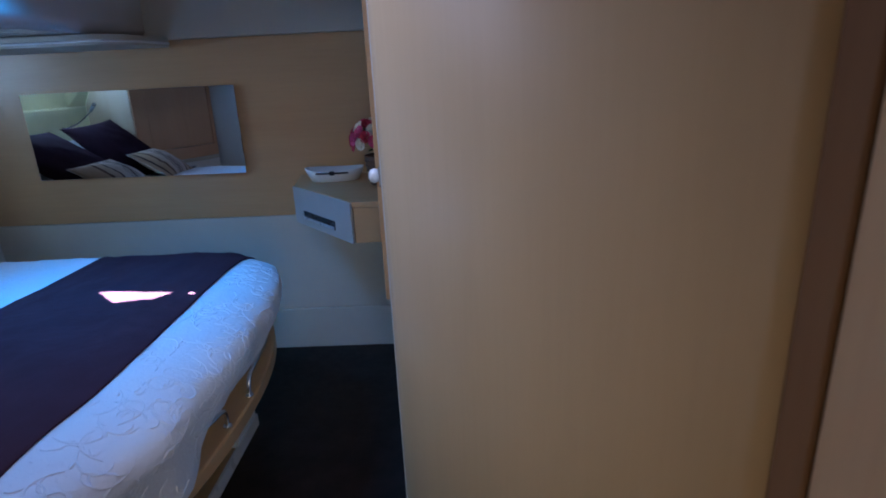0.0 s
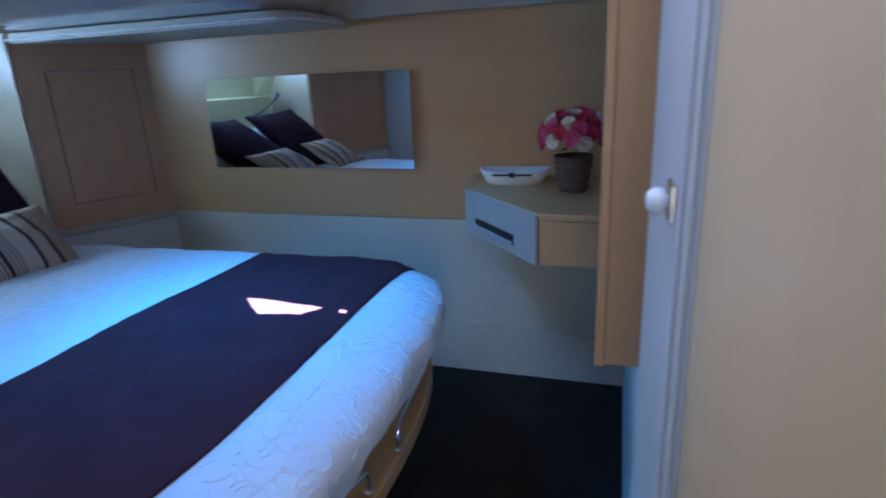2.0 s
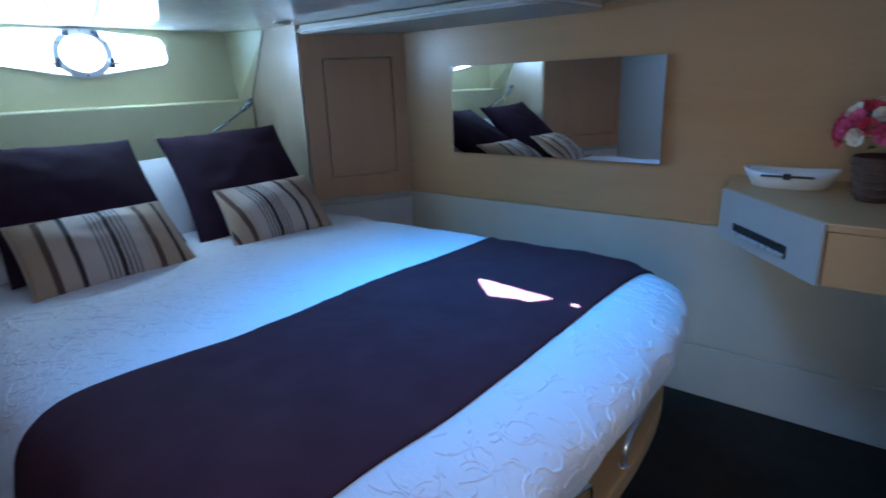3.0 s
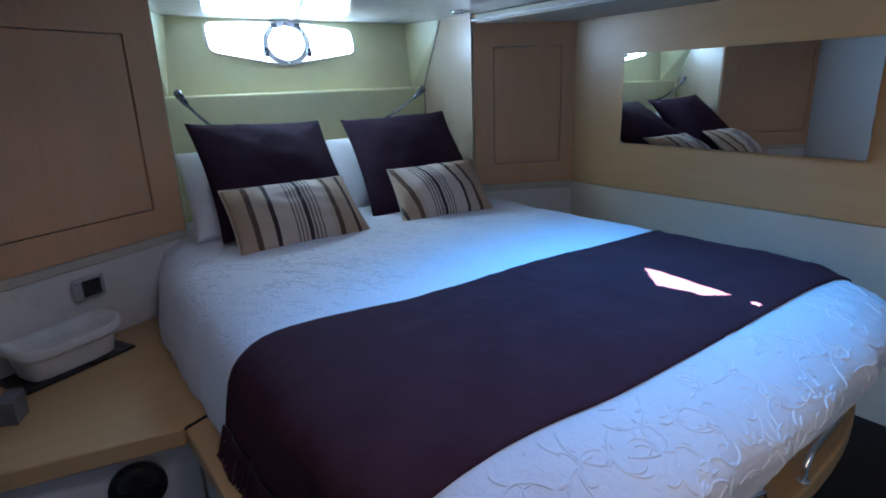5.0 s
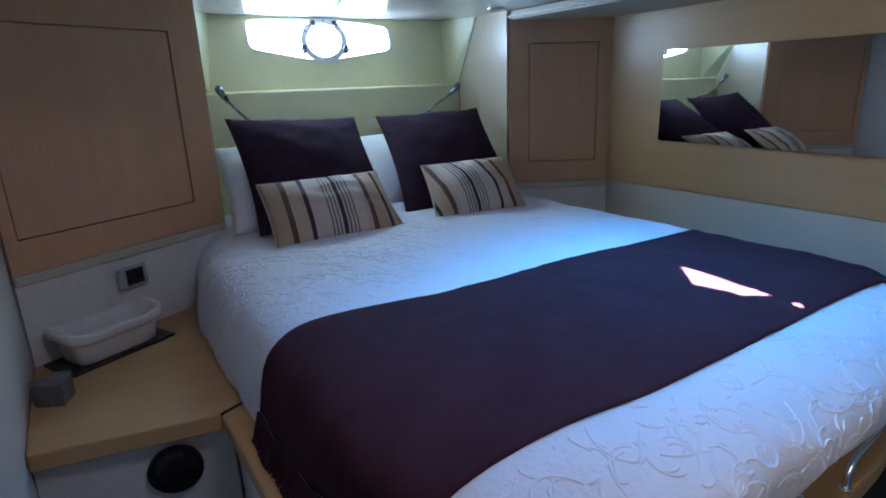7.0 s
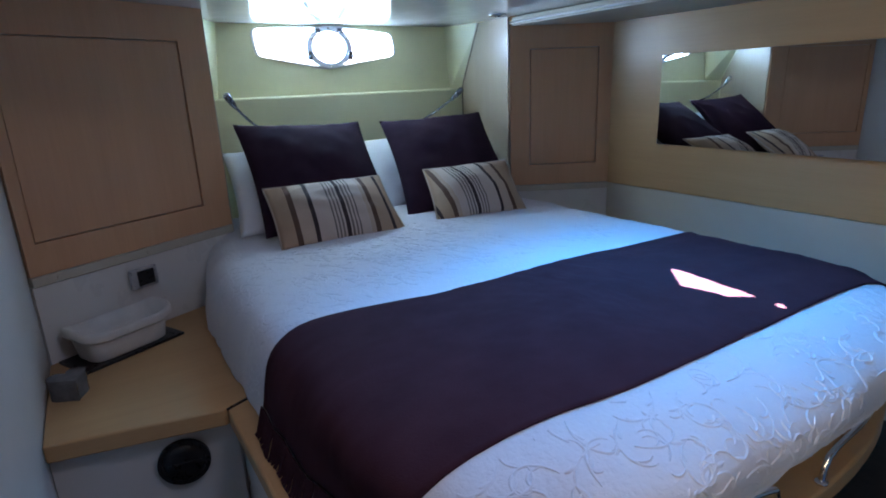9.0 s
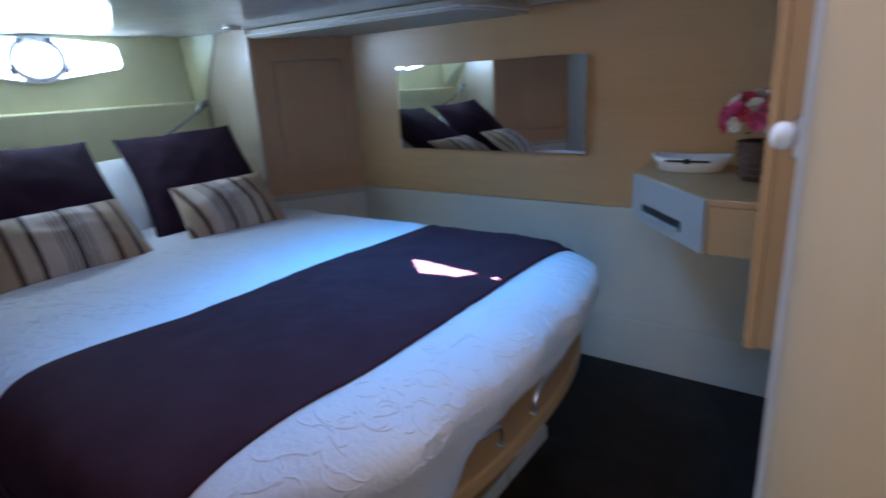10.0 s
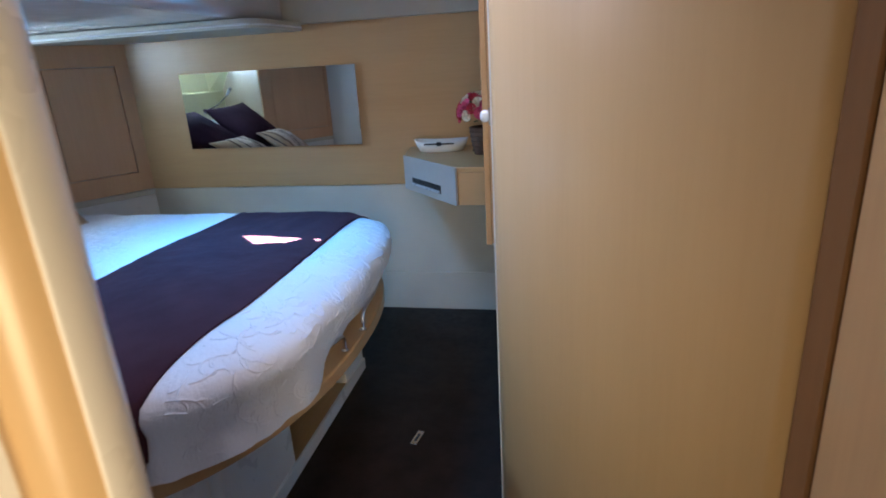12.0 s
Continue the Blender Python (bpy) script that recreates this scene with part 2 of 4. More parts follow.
# ---- the cabin's shell ----
NORTH, EAST, SOUTH = 2.80, -0.12, 0.14
LOW, HIGH = 1.628, 1.98

setting("floor", box(-3.4, 0.9, -1.7, 3.0, -0.05, 0.0), FLOOR, "dark wenge cabin floor with a satin sheen")

# wall with the mirror: vinyl lining below, veneer above it, cream band on top
wall_n = setting("wall_north", box(-3.4, 0.0, NORTH, NORTH + 0.08, 0, 2.1), CREAM, "cabin wall lined with cream vinyl and light wood veneer")
part("veneer_panel", box(-3.3, -0.12, NORTH - 0.012, NORTH, 0.752, 1.612, 0.002), WOOD_X, wall_n, "light oak veneer panel with horizontal grain")
part("vinyl_panel", box(-3.3, -0.12, NORTH - 0.006, NORTH, 0.234, 0.748, 0.002), CREAM, wall_n)
part("skirting_panel", box(-3.3, -0.12, NORTH - 0.018, NORTH, 0.0, 0.229, 0.003), CREAM, wall_n)
part("upper_band", box(-1.42, -0.12, NORTH - 0.02, NORTH, 1.616, 1.976, 0.002), CREAM, wall_n)

# pale wall beside the way in, with its door, and the veneered corner post
wall_e = setting("wall_east", box(EAST, EAST + 0.06, 0.89, NORTH, 0, HIGH), PALE, "pale glossy wall panel beside the cabin entrance")
part("door_frame", box(EAST - 0.006, EAST, 0.905, 0.925, 0, 1.93, 0.002), PALE, wall_e)
door = tagged(mesh_object("door_1", box(EAST - 0.010, EAST - 0.0005, 0.935, 1.40, 0.03, 1.92, 0.003), PALE), "closed pale glossy door with a round knob", "door", kind="structure")
part("door_plate", box(EAST - 0.016, EAST - 0.0105, 0.957, 0.993, 1.250, 1.286, 0.002), CHROME, door, "chrome rose")
knob = turned([(0.005, 0.0), (0.005, 0.004), (0.008, 0.006), (0.0115, 0.008), (0.013, 0.014), (0.011, 0.020), (0.006, 0.023)], 24)
part("door_knob", moved(knob, axes((EAST - 0.012, 0.975, 1.268), (0, 1, 0), (0, 0, 1)) @ pose(0, 0, 0, 180, 0, 0)), GLASS_BLUE, door, "pale acrylic round knob", True)


def corner_post():
    """The curved veneered bulkhead from the wall's end towards the passage."""
    a, b, c = Vector((EAST, 0.875)), Vector((0.0, 0.60)), Vector((0.292, 0.456))
    line = [(1 - t) ** 2 * a + 2 * t * (1 - t) * b + t * t * c for t in [i / 24 for i in range(25)]]
    out = [(p.x, p.y) for p in line]
    inn = [(p.x + 0.045, p.y + 0.05) for p in line]
    return prism(out + inn[::-1], 0, HIGH)


setting("bulkhead_curved", corner_post(), WOOD_BULK, "curved bulkhead in light oak veneer beside the entrance", True)
setting("trim_post", prism([(0.288, 0.455), (0.306, 0.437), (0.36, 0.44), (0.40, 0.52), (0.32, 0.54)], 0, HIGH, 0.0), WOOD_EDGE, "dark brown wooden corner trim")
setting("wall_passage_east", box(0.311, 0.37, -1.7, 0.435, 0, HIGH, 0.004), WOOD_Z, "veneered passage wall")

# near wall with the door post; walls added behind the camera to close the passage
setting("wall_south", box(-3.4, -0.372, SOUTH - 0.09, SOUTH, 0, HIGH), PALE, "pale glossy cabin wall beside the shelf")
post = [(-0.372 + 0.045 * math.sin(a), 0.095 - 0.045 * math.cos(a)) for a in [math.pi * i / 12 for i in range(13)]]
setting("trim_door_post", prism(post, 0, HIGH), WOOD_POST, "light oak door post with rounded edge", True)
# white band set slightly proud of the post's curve
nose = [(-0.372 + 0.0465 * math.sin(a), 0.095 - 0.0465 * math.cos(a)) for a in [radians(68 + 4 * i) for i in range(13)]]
setting("trim_post_edge", prism(nose + [(-0.374, 0.097)], 0.0, HIGH - 0.002), WHITE, "white band along the rounded edge of the door post", True)
setting("wall_passage_west", box(-0.50, -0.44, -1.7, SOUTH - 0.09, 0, HIGH), WOOD_Z, "veneered passage wall")
setting("wall_passage_end", box(-0.50, 0.40, -1.76, -1.7, 0, HIGH), CREAM, "cream wall added, unseen, to close the passage")
setting("wall_stern_backing", box(-3.46, -3.4, 0.0, 2.9, 0, 1.2), CREAM, "plain wall behind the headboard")

# ceilings: the raised one with two unseen openings added, the lowered glossy one above the bed's head
ADDED_OPENINGS = ((-1.38, -0.98, 1.42, 1.90), (-0.73, -0.33, 0.62, 1.06))
for (x0, x1, y0, y1), (xa, xb) in zip(ADDED_OPENINGS, ((-1.50, -0.93), (-0.93, 0.60))):
    plate = plate_with_hole([(xa, -1.76), (xb, -1.76), (xb, 2.9), (xa, 2.9)], [(x0, y0), (x1, y0), (x1, y1), (x0, y1)], 0.04, Matrix.Translation((0, 0, HIGH)))
    setting("ceiling", plate, CEIL, "cream glossy cabin ceiling with an added, unseen opening")


def lowered_ceiling():
    """Section from the underside round the front edge up to the raised ceiling, drawn along y."""
    sec = [(-3.4, LOW), (-1.475, LOW)] + [(-1.475 + 0.055 * math.sin(a), LOW + 0.055 - 0.055 * math.cos(a)) for a in [radians(9 * i) for i in range(1, 11)]]
    sec += [(-1.40, HIGH + 0.02), (-1.46, HIGH + 0.02), (-1.50, LOW + 0.08), (-3.4, LOW + 0.06)]
    bm = prism(sec, 0, 2.85)
    return moved(bm, Matrix(((1, 0, 0, 0), (0, 0, 1, 0.0), (0, 1, 0, 0), (0, 0, 0, 1))))


ceil_low = setting("ceiling_lowered", lowered_ceiling(), CEIL, "lowered glossy ceiling above the head of the bed")


def soffit_box():
    """Shallow box under the ceiling along the mirror wall, as deep as the lockers, with a round front corner."""
    r, x1, y0 = 0.11, -1.335, 2.335
    plan = [(-2.70, 2.795), (-2.70, y0), (x1 - r, y0)] + [(x1 - r + r * math.sin(a), y0 + r - r * math.cos(a)) for a in [radians(7.5 * i) for i in range(1, 13)]] + [(x1 + 0.015, 2.795)]
    return prism(plan, 1.582, LOW - 0.003, 0.007, 3)


setting("trim_soffit", soffit_box(), CREAM, "cream soffit under the ceiling along the mirror wall")
setting("trim_soffit_lip", tube(bend([(-2.70, 2.329, 1.598), (-2.2, 2.329, 1.598), (-1.46, 2.329, 1.598), (-1.372, 2.362, 1.598), (-1.330, 2.44, 1.598), (-1.318, 2.60, 1.598), (-1.314, 2.77, 1.598)], 6), 0.0055), WHITE, "white piping along the soffit", True)

# stern end: headboard, ledge, window panel and the slanting cheeks
wall_w = setting("wall_west", box(-3.30, -3.13, 0.75, 2.45, 0.3, 1.285, 0.012, 3), HEADLINER, "yellowish cream moulded headboard with a ledge")
win_outer = [(0.80, 1.27), (2.44, 1.27), (2.44, 1.70), (0.80, 1.70)]


def window_outline(grow=0.0):
    """Low, wide window: slightly slanting ends, round corners, a sagging lower edge."""
    corners = [Vector((1.163, 1.478)), Vector((1.50, 1.418)), Vector((1.55, 1.418)), Vector((1.922, 1.472)), Vector((1.906, 1.588)), Vector((1.60, 1.617)), Vector((1.46, 1.617)), Vector((1.150, 1.606))]
    mid = Vector((1.535, 1.52))
    pts = []
    for i, c in enumerate(corners):
        p, q = corners[i - 1], corners[(i + 1) % len(corners)]
        r = 0.035 if i in (0, 3, 4, 7) else 0.02
        a, b = c + (p - c).normalized() * r, c + (q - c).normalized() * r
        for k in range(7):
            t = k / 6
            v = (1 - t) ** 2 * a + 2 * t * (1 - t) * c + t * t * b
            pts.append(tuple(v + (v - mid).normalized() * grow))
    return pts


WEST_M = axes((-3.20, 0, 0), (0, 1, 0), (0, 0, 1))
part("window_panel", plate_with_hole(win_outer, window_outline(), -0.05, WEST_M), HEADLINER, wall_w)
for side, yy, yb, yt in ((1, 2.328, 2.285, 2.25), (-1, 0.845, 0.955, 0.99)):
    bm = bmesh.new()
    vs = [bm.verts.new(p) for p in ((-2.95, yy, LOW), (-3.128, yy, 1.286), (-3.199, yb, 1.286), (-3.199, yt, LOW))]
    ws = [bm.verts.new((v.co.x, v.co.y + 0.03 * side, v.co.z)) for v in vs]
    bm.faces.new(vs)
    bm.faces.new(ws[::-1])
    for i in range(4):
        bm.faces.new((vs[i], vs[(i + 1) % 4], ws[(i + 1) % 4], ws[i]))
    part("cheek", bm, HEADLINER, wall_w)
part("seam", tube([(-2.948, 2.324, LOW - 0.003), (-3.126, 2.324, 1.29), (-3.130, 2.324, 0.95)], 0.0035, 6), BLACK, wall_w)
part("seam", tube([(-2.948, 0.849, LOW - 0.003), (-3.126, 0.849, 1.29), (-3.130, 0.849, 0.95)], 0.0035, 6), HEADLINER, wall_w)
for k in (0.15, 0.5, 0.85):
    p = Vector((-2.985, 2.322, 1.60)).lerp(Vector((-3.14, 2.315, 1.31)), k)
    part("screw", moved(turned([(0.005, 0), (0.004, 0.003)], 12), Matrix.Translation(p) @ pose(0, 0, 0, 90, 0, 0)), WHITE, wall_w)
win = tagged(new("window_1"), "low stern window with a round opening port", "window", kind="structure")
part("window_frame", plate_with_hole(window_outline(0.008), window_outline(-0.004), 0.008, WEST_M), WHITE, win)


def ring(r_out, r_in, depth, sides=40):
    o = [(r_out * math.cos(math.tau * i / sides), r_out * math.sin(math.tau * i / sides)) for i in range(sides)]
    h = [(r_in * math.cos(math.tau * i / sides), r_in * math.sin(math.tau * i / sides)) for i in range(sides)]
    return plate_with_hole(o, h, depth, Matrix())


OVAL = Matrix.Diagonal((1.19, 1.0, 1.0, 1.0))
part("port_ring", moved(ring(0.104, 0.082, 0.026), axes((-3.203, 1.537, 1.517), (0, 1, 0), (0, 0, 1)) @ OVAL), PORT, win, "oval satin chrome port frame")
part("port_gasket", moved(ring(0.086, 0.079, 0.034), axes((-3.212, 1.537, 1.517), (0, 1, 0), (0, 0, 1)) @ OVAL), GREY, win)
for ang in (28, 90, 152, 270):
    c = (-3.176, 1.537 + 0.093 * 1.19 * math.cos(radians(ang)), 1.517 + 0.093 * math.sin(radians(ang)))
    part("port_screw", moved(turned([(0.006, 0), (0.005, 0.003), (0.002, 0.004)], 12), axes(c, (0, 1, 0), (0, 0, 1))), CHROME, win, "", True)
for ang, tip in ((203, -0.030), (337, 0.034)):
    yk, zk = 1.537 + 0.122 * math.cos(radians(ang)), 1.517 + 0.105 * math.sin(radians(ang))
    latch = part("port_latch", box(-3.196, -3.168, yk - 0.013, yk + 0.013, zk - 0.022, zk + 0.022, 0.005), GUN, win, "dark screw-down latch")
    part("latch_wing", tube([(-3.172, yk, zk), (-3.160, yk + tip * 0.5, zk - 0.004), (-3.156, yk + tip, zk - 0.002)], 0.005, 8), GUN, latch, "", True)
for yk in (1.475, 1.599):
    part("port_hinge", box(-3.196, -3.165, yk - 0.016, yk + 0.016, 1.585, 1.612, 0.005), GUN, win, "dark hinge of the port")
tagged(mesh_object("backdrop", box(-4.6, -4.59, -0.6, 3.8, 0.6, 2.6), GLOW), "bright hazy daylight outside the stern window", "backdrop", kind="structure")


def sun_mask_lid():
    """Unseen lid added to shape the sun: gap and dot are cut after its patch on the throw."""
    gap = [(-1.227, 1.755), (-1.17, 1.70), (-1.13, 1.667), (-1.10, 1.675), (-1.061, 1.681), (-1.055, 1.686), (-1.013, 1.690), (-0.983, 1.735), (-0.975, 1.750), (-1.08, 1.752)]
    off = SUN_FROM * ((HIGH + 0.05 - 0.765) / SUN_FROM.z)
    gap = [(x + off.x, y + off.y) for x, y in gap]
    dot = (-0.908 + off.x, 1.744 + off.y)
    hatch = tagged(new("hatch"), "unseen dark lid added over a ceiling opening", "hatch", kind="structure")
    x0, x1, y0, y1 = -1.42, -0.95, 1.38, 1.94
    small = [(dot[0] + 0.011 * math.cos(math.tau * i / 14), dot[1] + 0.009 * math.sin(math.tau * i / 14)) for i in range(14)]
    xm = (max(p[0] for p in gap) + min(p[0] for p in small)) / 2
    m = Matrix.Translation((0, 0, HIGH + 0.045))
    part("lid", plate_with_hole([(x0, y0), (xm, y0), (xm, y1), (x0, y1)], gap, 0.01, m), BLACK, hatch)
    part("lid", plate_with_hole([(xm, y0), (x1, y0), (x1, y1), (xm, y1)], small, 0.01, m), BLACK, hatch)


sun_mask_lid()
# second unseen lid, added to close the opening above the fill lamp
lid_two = tagged(new("hatch"), "unseen dark lid added over a ceiling opening", "hatch", kind="structure")
part("lid", box(-0.77, -0.29, 0.58, 1.10, HIGH + 0.045, HIGH + 0.055), BLACK, lid_two)

# ---- wall lockers ----


def locker(name, inner, outer, back, z0, z1, span, pz, label, inner_panel):
    """A fixed locker with a slanting face from its inner to its outer edge; span: the door's part of the face; pz: the door's heights."""
    ob = thing(name, label, "locker", at=(inner[0], inner[1], z0))
    i, o = Vector(inner), Vector(outer)
    mid_in = Vector((back, inner[1]))
    rel = lambda p: (p[0] - inner[0], p[1] - inner[1])
    along = (o - i).normalized()
    nrm = Vector((along.y, -along.x))
    if nrm.x < 0:
        nrm = -nrm
    face_back = [i - nrm * 0.02, o - nrm * 0.02]
    # face frame with the door's opening
    length, h = (o - i).length, z1 - z0
    a, b = span[0] * length, span[1] * length
    lz0, lz1 = pz[0] - z0, pz[1] - z0
    flip = 1 if Vector((along.x, along.y, 0)).cross(Vector((0, 0, 1))).dot(Vector((nrm.x, nrm.y, 0))) > 0 else -1
    m = axes((0, 0, 0), (along.x, along.y, 0), (0, 0, 1))
    part("face_frame", plate_with_hole([(0, 0), (length, 0), (length, h), (0, h)], [(a, lz0), (b, lz0), (b, lz1), (a, lz1)], -0.02 * flip, m), WOOD_LOCKER, ob)
    door_bm = box(a + 0.005, b - 0.004, lz0 + 0.004, lz1 - 0.004, 0.001, 0.021, 0.002)
    part("door", moved(door_bm, m @ Matrix.Translation((0, 0, (0.003 if flip < 0 else -0.025)))), WOOD_LOCKER, ob, "flush veneered door with a shadow gap")
    part("door_backing", moved(box(a - 0.01, b + 0.01, lz0 - 0.01, lz1 + 0.01, 0, 0.004), m @ Matrix.Translation((0, 0, (0.024 if flip < 0 else -0.03)))), BLACK, ob)
    # body behind the face
    body = [rel(face_back[0]), rel(face_back[1]), rel((back, outer[1])), rel((back, inner[1]))]
    part("body", prism(body, 0.0, h), CREAM, ob)
    s = 1 if outer[1] > inner[1] else -1
    cheek = box(back - inner[0], -0.012, -0.006 * s if s > 0 else 0.0, 0.0 if s > 0 else 0.006, -0.30, h)
    part("side_panel", cheek, inner_panel, ob, "pale glossy side panel")
    lip = prism([rel(i + nrm * 0.006), rel(o + nrm * 0.006), rel(o - nrm * 0.03), rel(i - nrm * 0.03)], -0.035, -0.002, 0.004)
    part("lower_lip", lip, CREAM, ob)
    for k in (0.12, 0.5, 0.9):
        c = i.lerp(o, k) + nrm * 0.007
        part("screw", moved(turned([(0.006, 0), (0.005, 0.002)], 12), axes((c.x - inner[0], c.y - inner[1], -0.018), (-along.y, along.x, 0), (0, 0, 1)) @ pose(0, 0, 0, 0, 90, 0)), CREAM, ob)
    # white panel under the locker down to the bed base
    low = prism([rel(i - nrm * 0.004), rel(o - nrm * 0.004), rel(o - nrm * 0.05), rel(i - nrm * 0.05)], -(z0 - 0.40), -0.036, 0.0)
    part("lower_panel", low, WHITE, ob, "white lacquered panel")
    return ob


locker("wall_locker", (-2.68, 2.328), (-2.405, 2.788), -3.12, 0.757, LOW, (0.19, 0.87), (0.865, 1.468), "light oak wall locker beside the mirror with a flush door", SIDE)
locker("wall_locker", (-2.735, 0.845), (-2.385, 0.15), -3.12, 0.772, LOW, (0.155, 0.955), (0.875, 1.506), "light oak wall locker above the shelf with a flush door", SIDE)

sw = thing("light_switch", "brushed grey light switch on the white panel", "switch", at=(-2.520, 0.466, 0.672), rz=27)
part("plate", box(-0.004, 0.012, -0.052, 0.052, -0.038, 0.038, 0.006, 3), SATIN, sw)
part("rocker", box(0.010, 0.016, -0.027, 0.036, -0.028, 0.028, 0.003), BLACK, sw)

# ---- mirror ----
mir = thing("wall_mirror", "wide frameless rectangular mirror on the veneer wall", "mirror", at=(-1.567, NORTH - 0.023, 0.982))
mir.rotation_euler = (radians(-0.45), 0, radians(-1.2))
part("glass", box(-0.528, 0.528, -0.006, -0.0005, 0, 0.42, 0.0015, 1), MIRROR, mir)

# ---- bed base and shelves ----


def foot_arc(a, b, n, x0, y0, steps, grow=0.0):
    """Half of a rounded foot end, from one side round to the other."""
    out = []
    for k in range(steps + 1):
        t = -math.pi / 2 + math.pi * k / steps
        c, s = math.cos(t), math.sin(t)
        out.append((x0 + (a + grow) * abs(c) ** (2 / n), y0 + (b + grow) * math.copysign(abs(s) ** (2 / n), s)))
    return out


bed = thing("bed", "wide built-in double bed with white embossed coverlet and oak base", "bed", at=(-1.8, 1.5, 0))
O = Matrix.Translation((1.8, -1.5, 0))
plat = [(-1.747, 0.573)] + foot_arc(0.66, 0.94, 2.3, -1.335, 1.52, 40) + [(-1.77, 2.46), (-1.77, 2.79), (-2.38, 2.79), (-2.66, 2.34), (-3.12, 2.32), (-3.12, 1.05), (-1.955, 1.05)]
part("platform", moved(prism(plat, 0.420, 0.470, 0.008, 3), O), WOOD_Y, bed, "light oak bed base with a rounded nosing")
# plinth with an open wood-lined niche
part("plinth", moved(box(-1.75, -0.91, 0.93, 1.33, 0.0, 0.418, 0.004), O), WHITE, bed)
part("plinth", moved(box(-1.75, -0.91, 1.86, 2.085, 0.0, 0.418, 0.004), O), WHITE, bed)
part("niche_back", moved(box(-1.75, -1.20, 1.332, 1.858, 0.0, 0.418), O), WOOD_Y, bed, "wood-lined open niche")
part("niche_floor", moved(box(-1.198, -0.912, 1.332, 1.858, 0.0, 0.05, 0.003), O), WOOD_Y, bed)
part("niche_edge", moved(box(-0.911, -0.899, 0.95, 2.08, 0.0, 0.055, 0.003), O), WHITE, bed)
part("plinth", moved(prism([(-1.85, 0.612), (-1.25, 0.612), (-0.97, 0.80), (-0.95, 0.928), (-1.85, 0.928)], 0, 0.418, 0.004), O), WHITE, bed)


def mattress_profile():
    """Rows of side inset, foot inset and height from the base over the rounded edge."""
    return [(-0.030, 0.090, 0.472), (-0.028, 0.072, 0.500), (-0.022, 0.042, 0.540), (-0.012, 0.006, 0.600), (0.000, -0.014, 0.650), (0.018, -0.008, 0.688),
            (0.042, 0.020, 0.710), (0.072, 0.056, 0.725), (0.112, 0.100, 0.736), (0.160, 0.160, 0.743)]


def coverlet():
    n_arc, n_side = 90, 60
    arc = foot_arc(0.685, 0.835, 3.4, -1.35, 1.5, n_arc)
    left = [(-3.08 + 1.73 * k / n_side, 0.665 + 0.12 * max(0, 1 - k / n_side * 2.4)) for k in range(n_side)]
    right = [(-1.35 - 1.73 * (k + 1) / n_side, 2.335 - 0.10 * max(0, 1 - (n_side - k - 1) / n_side * 2.4)) for k in range(n_side)]
    line = left + arc + right
    bm = bmesh.new()
    rings = []
    prof = mattress_profile()
    prof += [(0.16 + (0.78 - 0.16) * k / 14, 0.16 + (0.78 - 0.16) * k / 14, 0.742 + 0.024 * math.sin(k / 14 * math.pi / 2)) for k in range(1, 15)]
    for j, (ins_side, ins_foot, z) in enumerate(prof):
        row = []
        for i, (x, y) in enumerate(line):
            cx, cy = min(max(x, -2.4), -1.45), 1.5
            v = Vector((cx - x, cy - y))
            f = min(max((x + 1.35) / 0.40, 0), 1)
            g = min(max((1.34 - y) / 0.22, 0), 1)
            hang = ins_foot + (min(ins_foot, 0.012) - ins_foot) * g if j < 4 else ins_foot
            ins = ins_side + (hang - ins_side) * f * f * (3 - 2 * f)
            d = v.length
            p = Vector((x, y)) + v / d * min(ins, d * 0.97)
            # soft folds on the hanging sides, low swells on top
            fold = noise.noise(Vector((p.x * 9, p.y * 9, z * 2.0))) * 0.017 + noise.noise(Vector((p.x * 22, p.y * 22, z * 6 + 4))) * 0.012
            fold *= 0.45 if y < 0.70 else 1.0
            w = 1.0 if j < 8 else max(0.0, 1 - (j - 7) / 4)
            out = -v / d
            zz = z + 0.005 * noise.noise(Vector((p.x * 5, p.y * 5, 2.0))) * (1 if j > 3 else 0)
            row.append(bm.verts.new((p.x + out.x * fold * w, p.y + out.y * fold * w, zz)))
        rings.append(row)
    for r0, r1 in zip(rings, rings[1:]):
        for i in range(len(line) - 1):
            bm.faces.new((r0[i], r0[i + 1], r1[i + 1], r1[i]))
    last = rings[-1]
    h = len(last) // 2
    for i in range(h - 1):
        j = len(last) - 1 - i
        if i + 1 < j - 1:
            bm.faces.new((last[i], last[i + 1], last[j - 1], last[j]))
    # head end
    for r0, r1 in zip(rings, rings[1:]):
        bm.faces.new((r0[-1], r0[0], r1[0], r1[-1]))
    bmesh.ops.recalc_face_normals(bm, faces=bm.faces)
    return bm


cover_bm = coverlet()
BED_TREE = BVHTree.FromBMesh(cover_bm)
part("coverlet", moved(cover_bm, O), COVERLET, bed, "white coverlet embossed with curling lines", True)


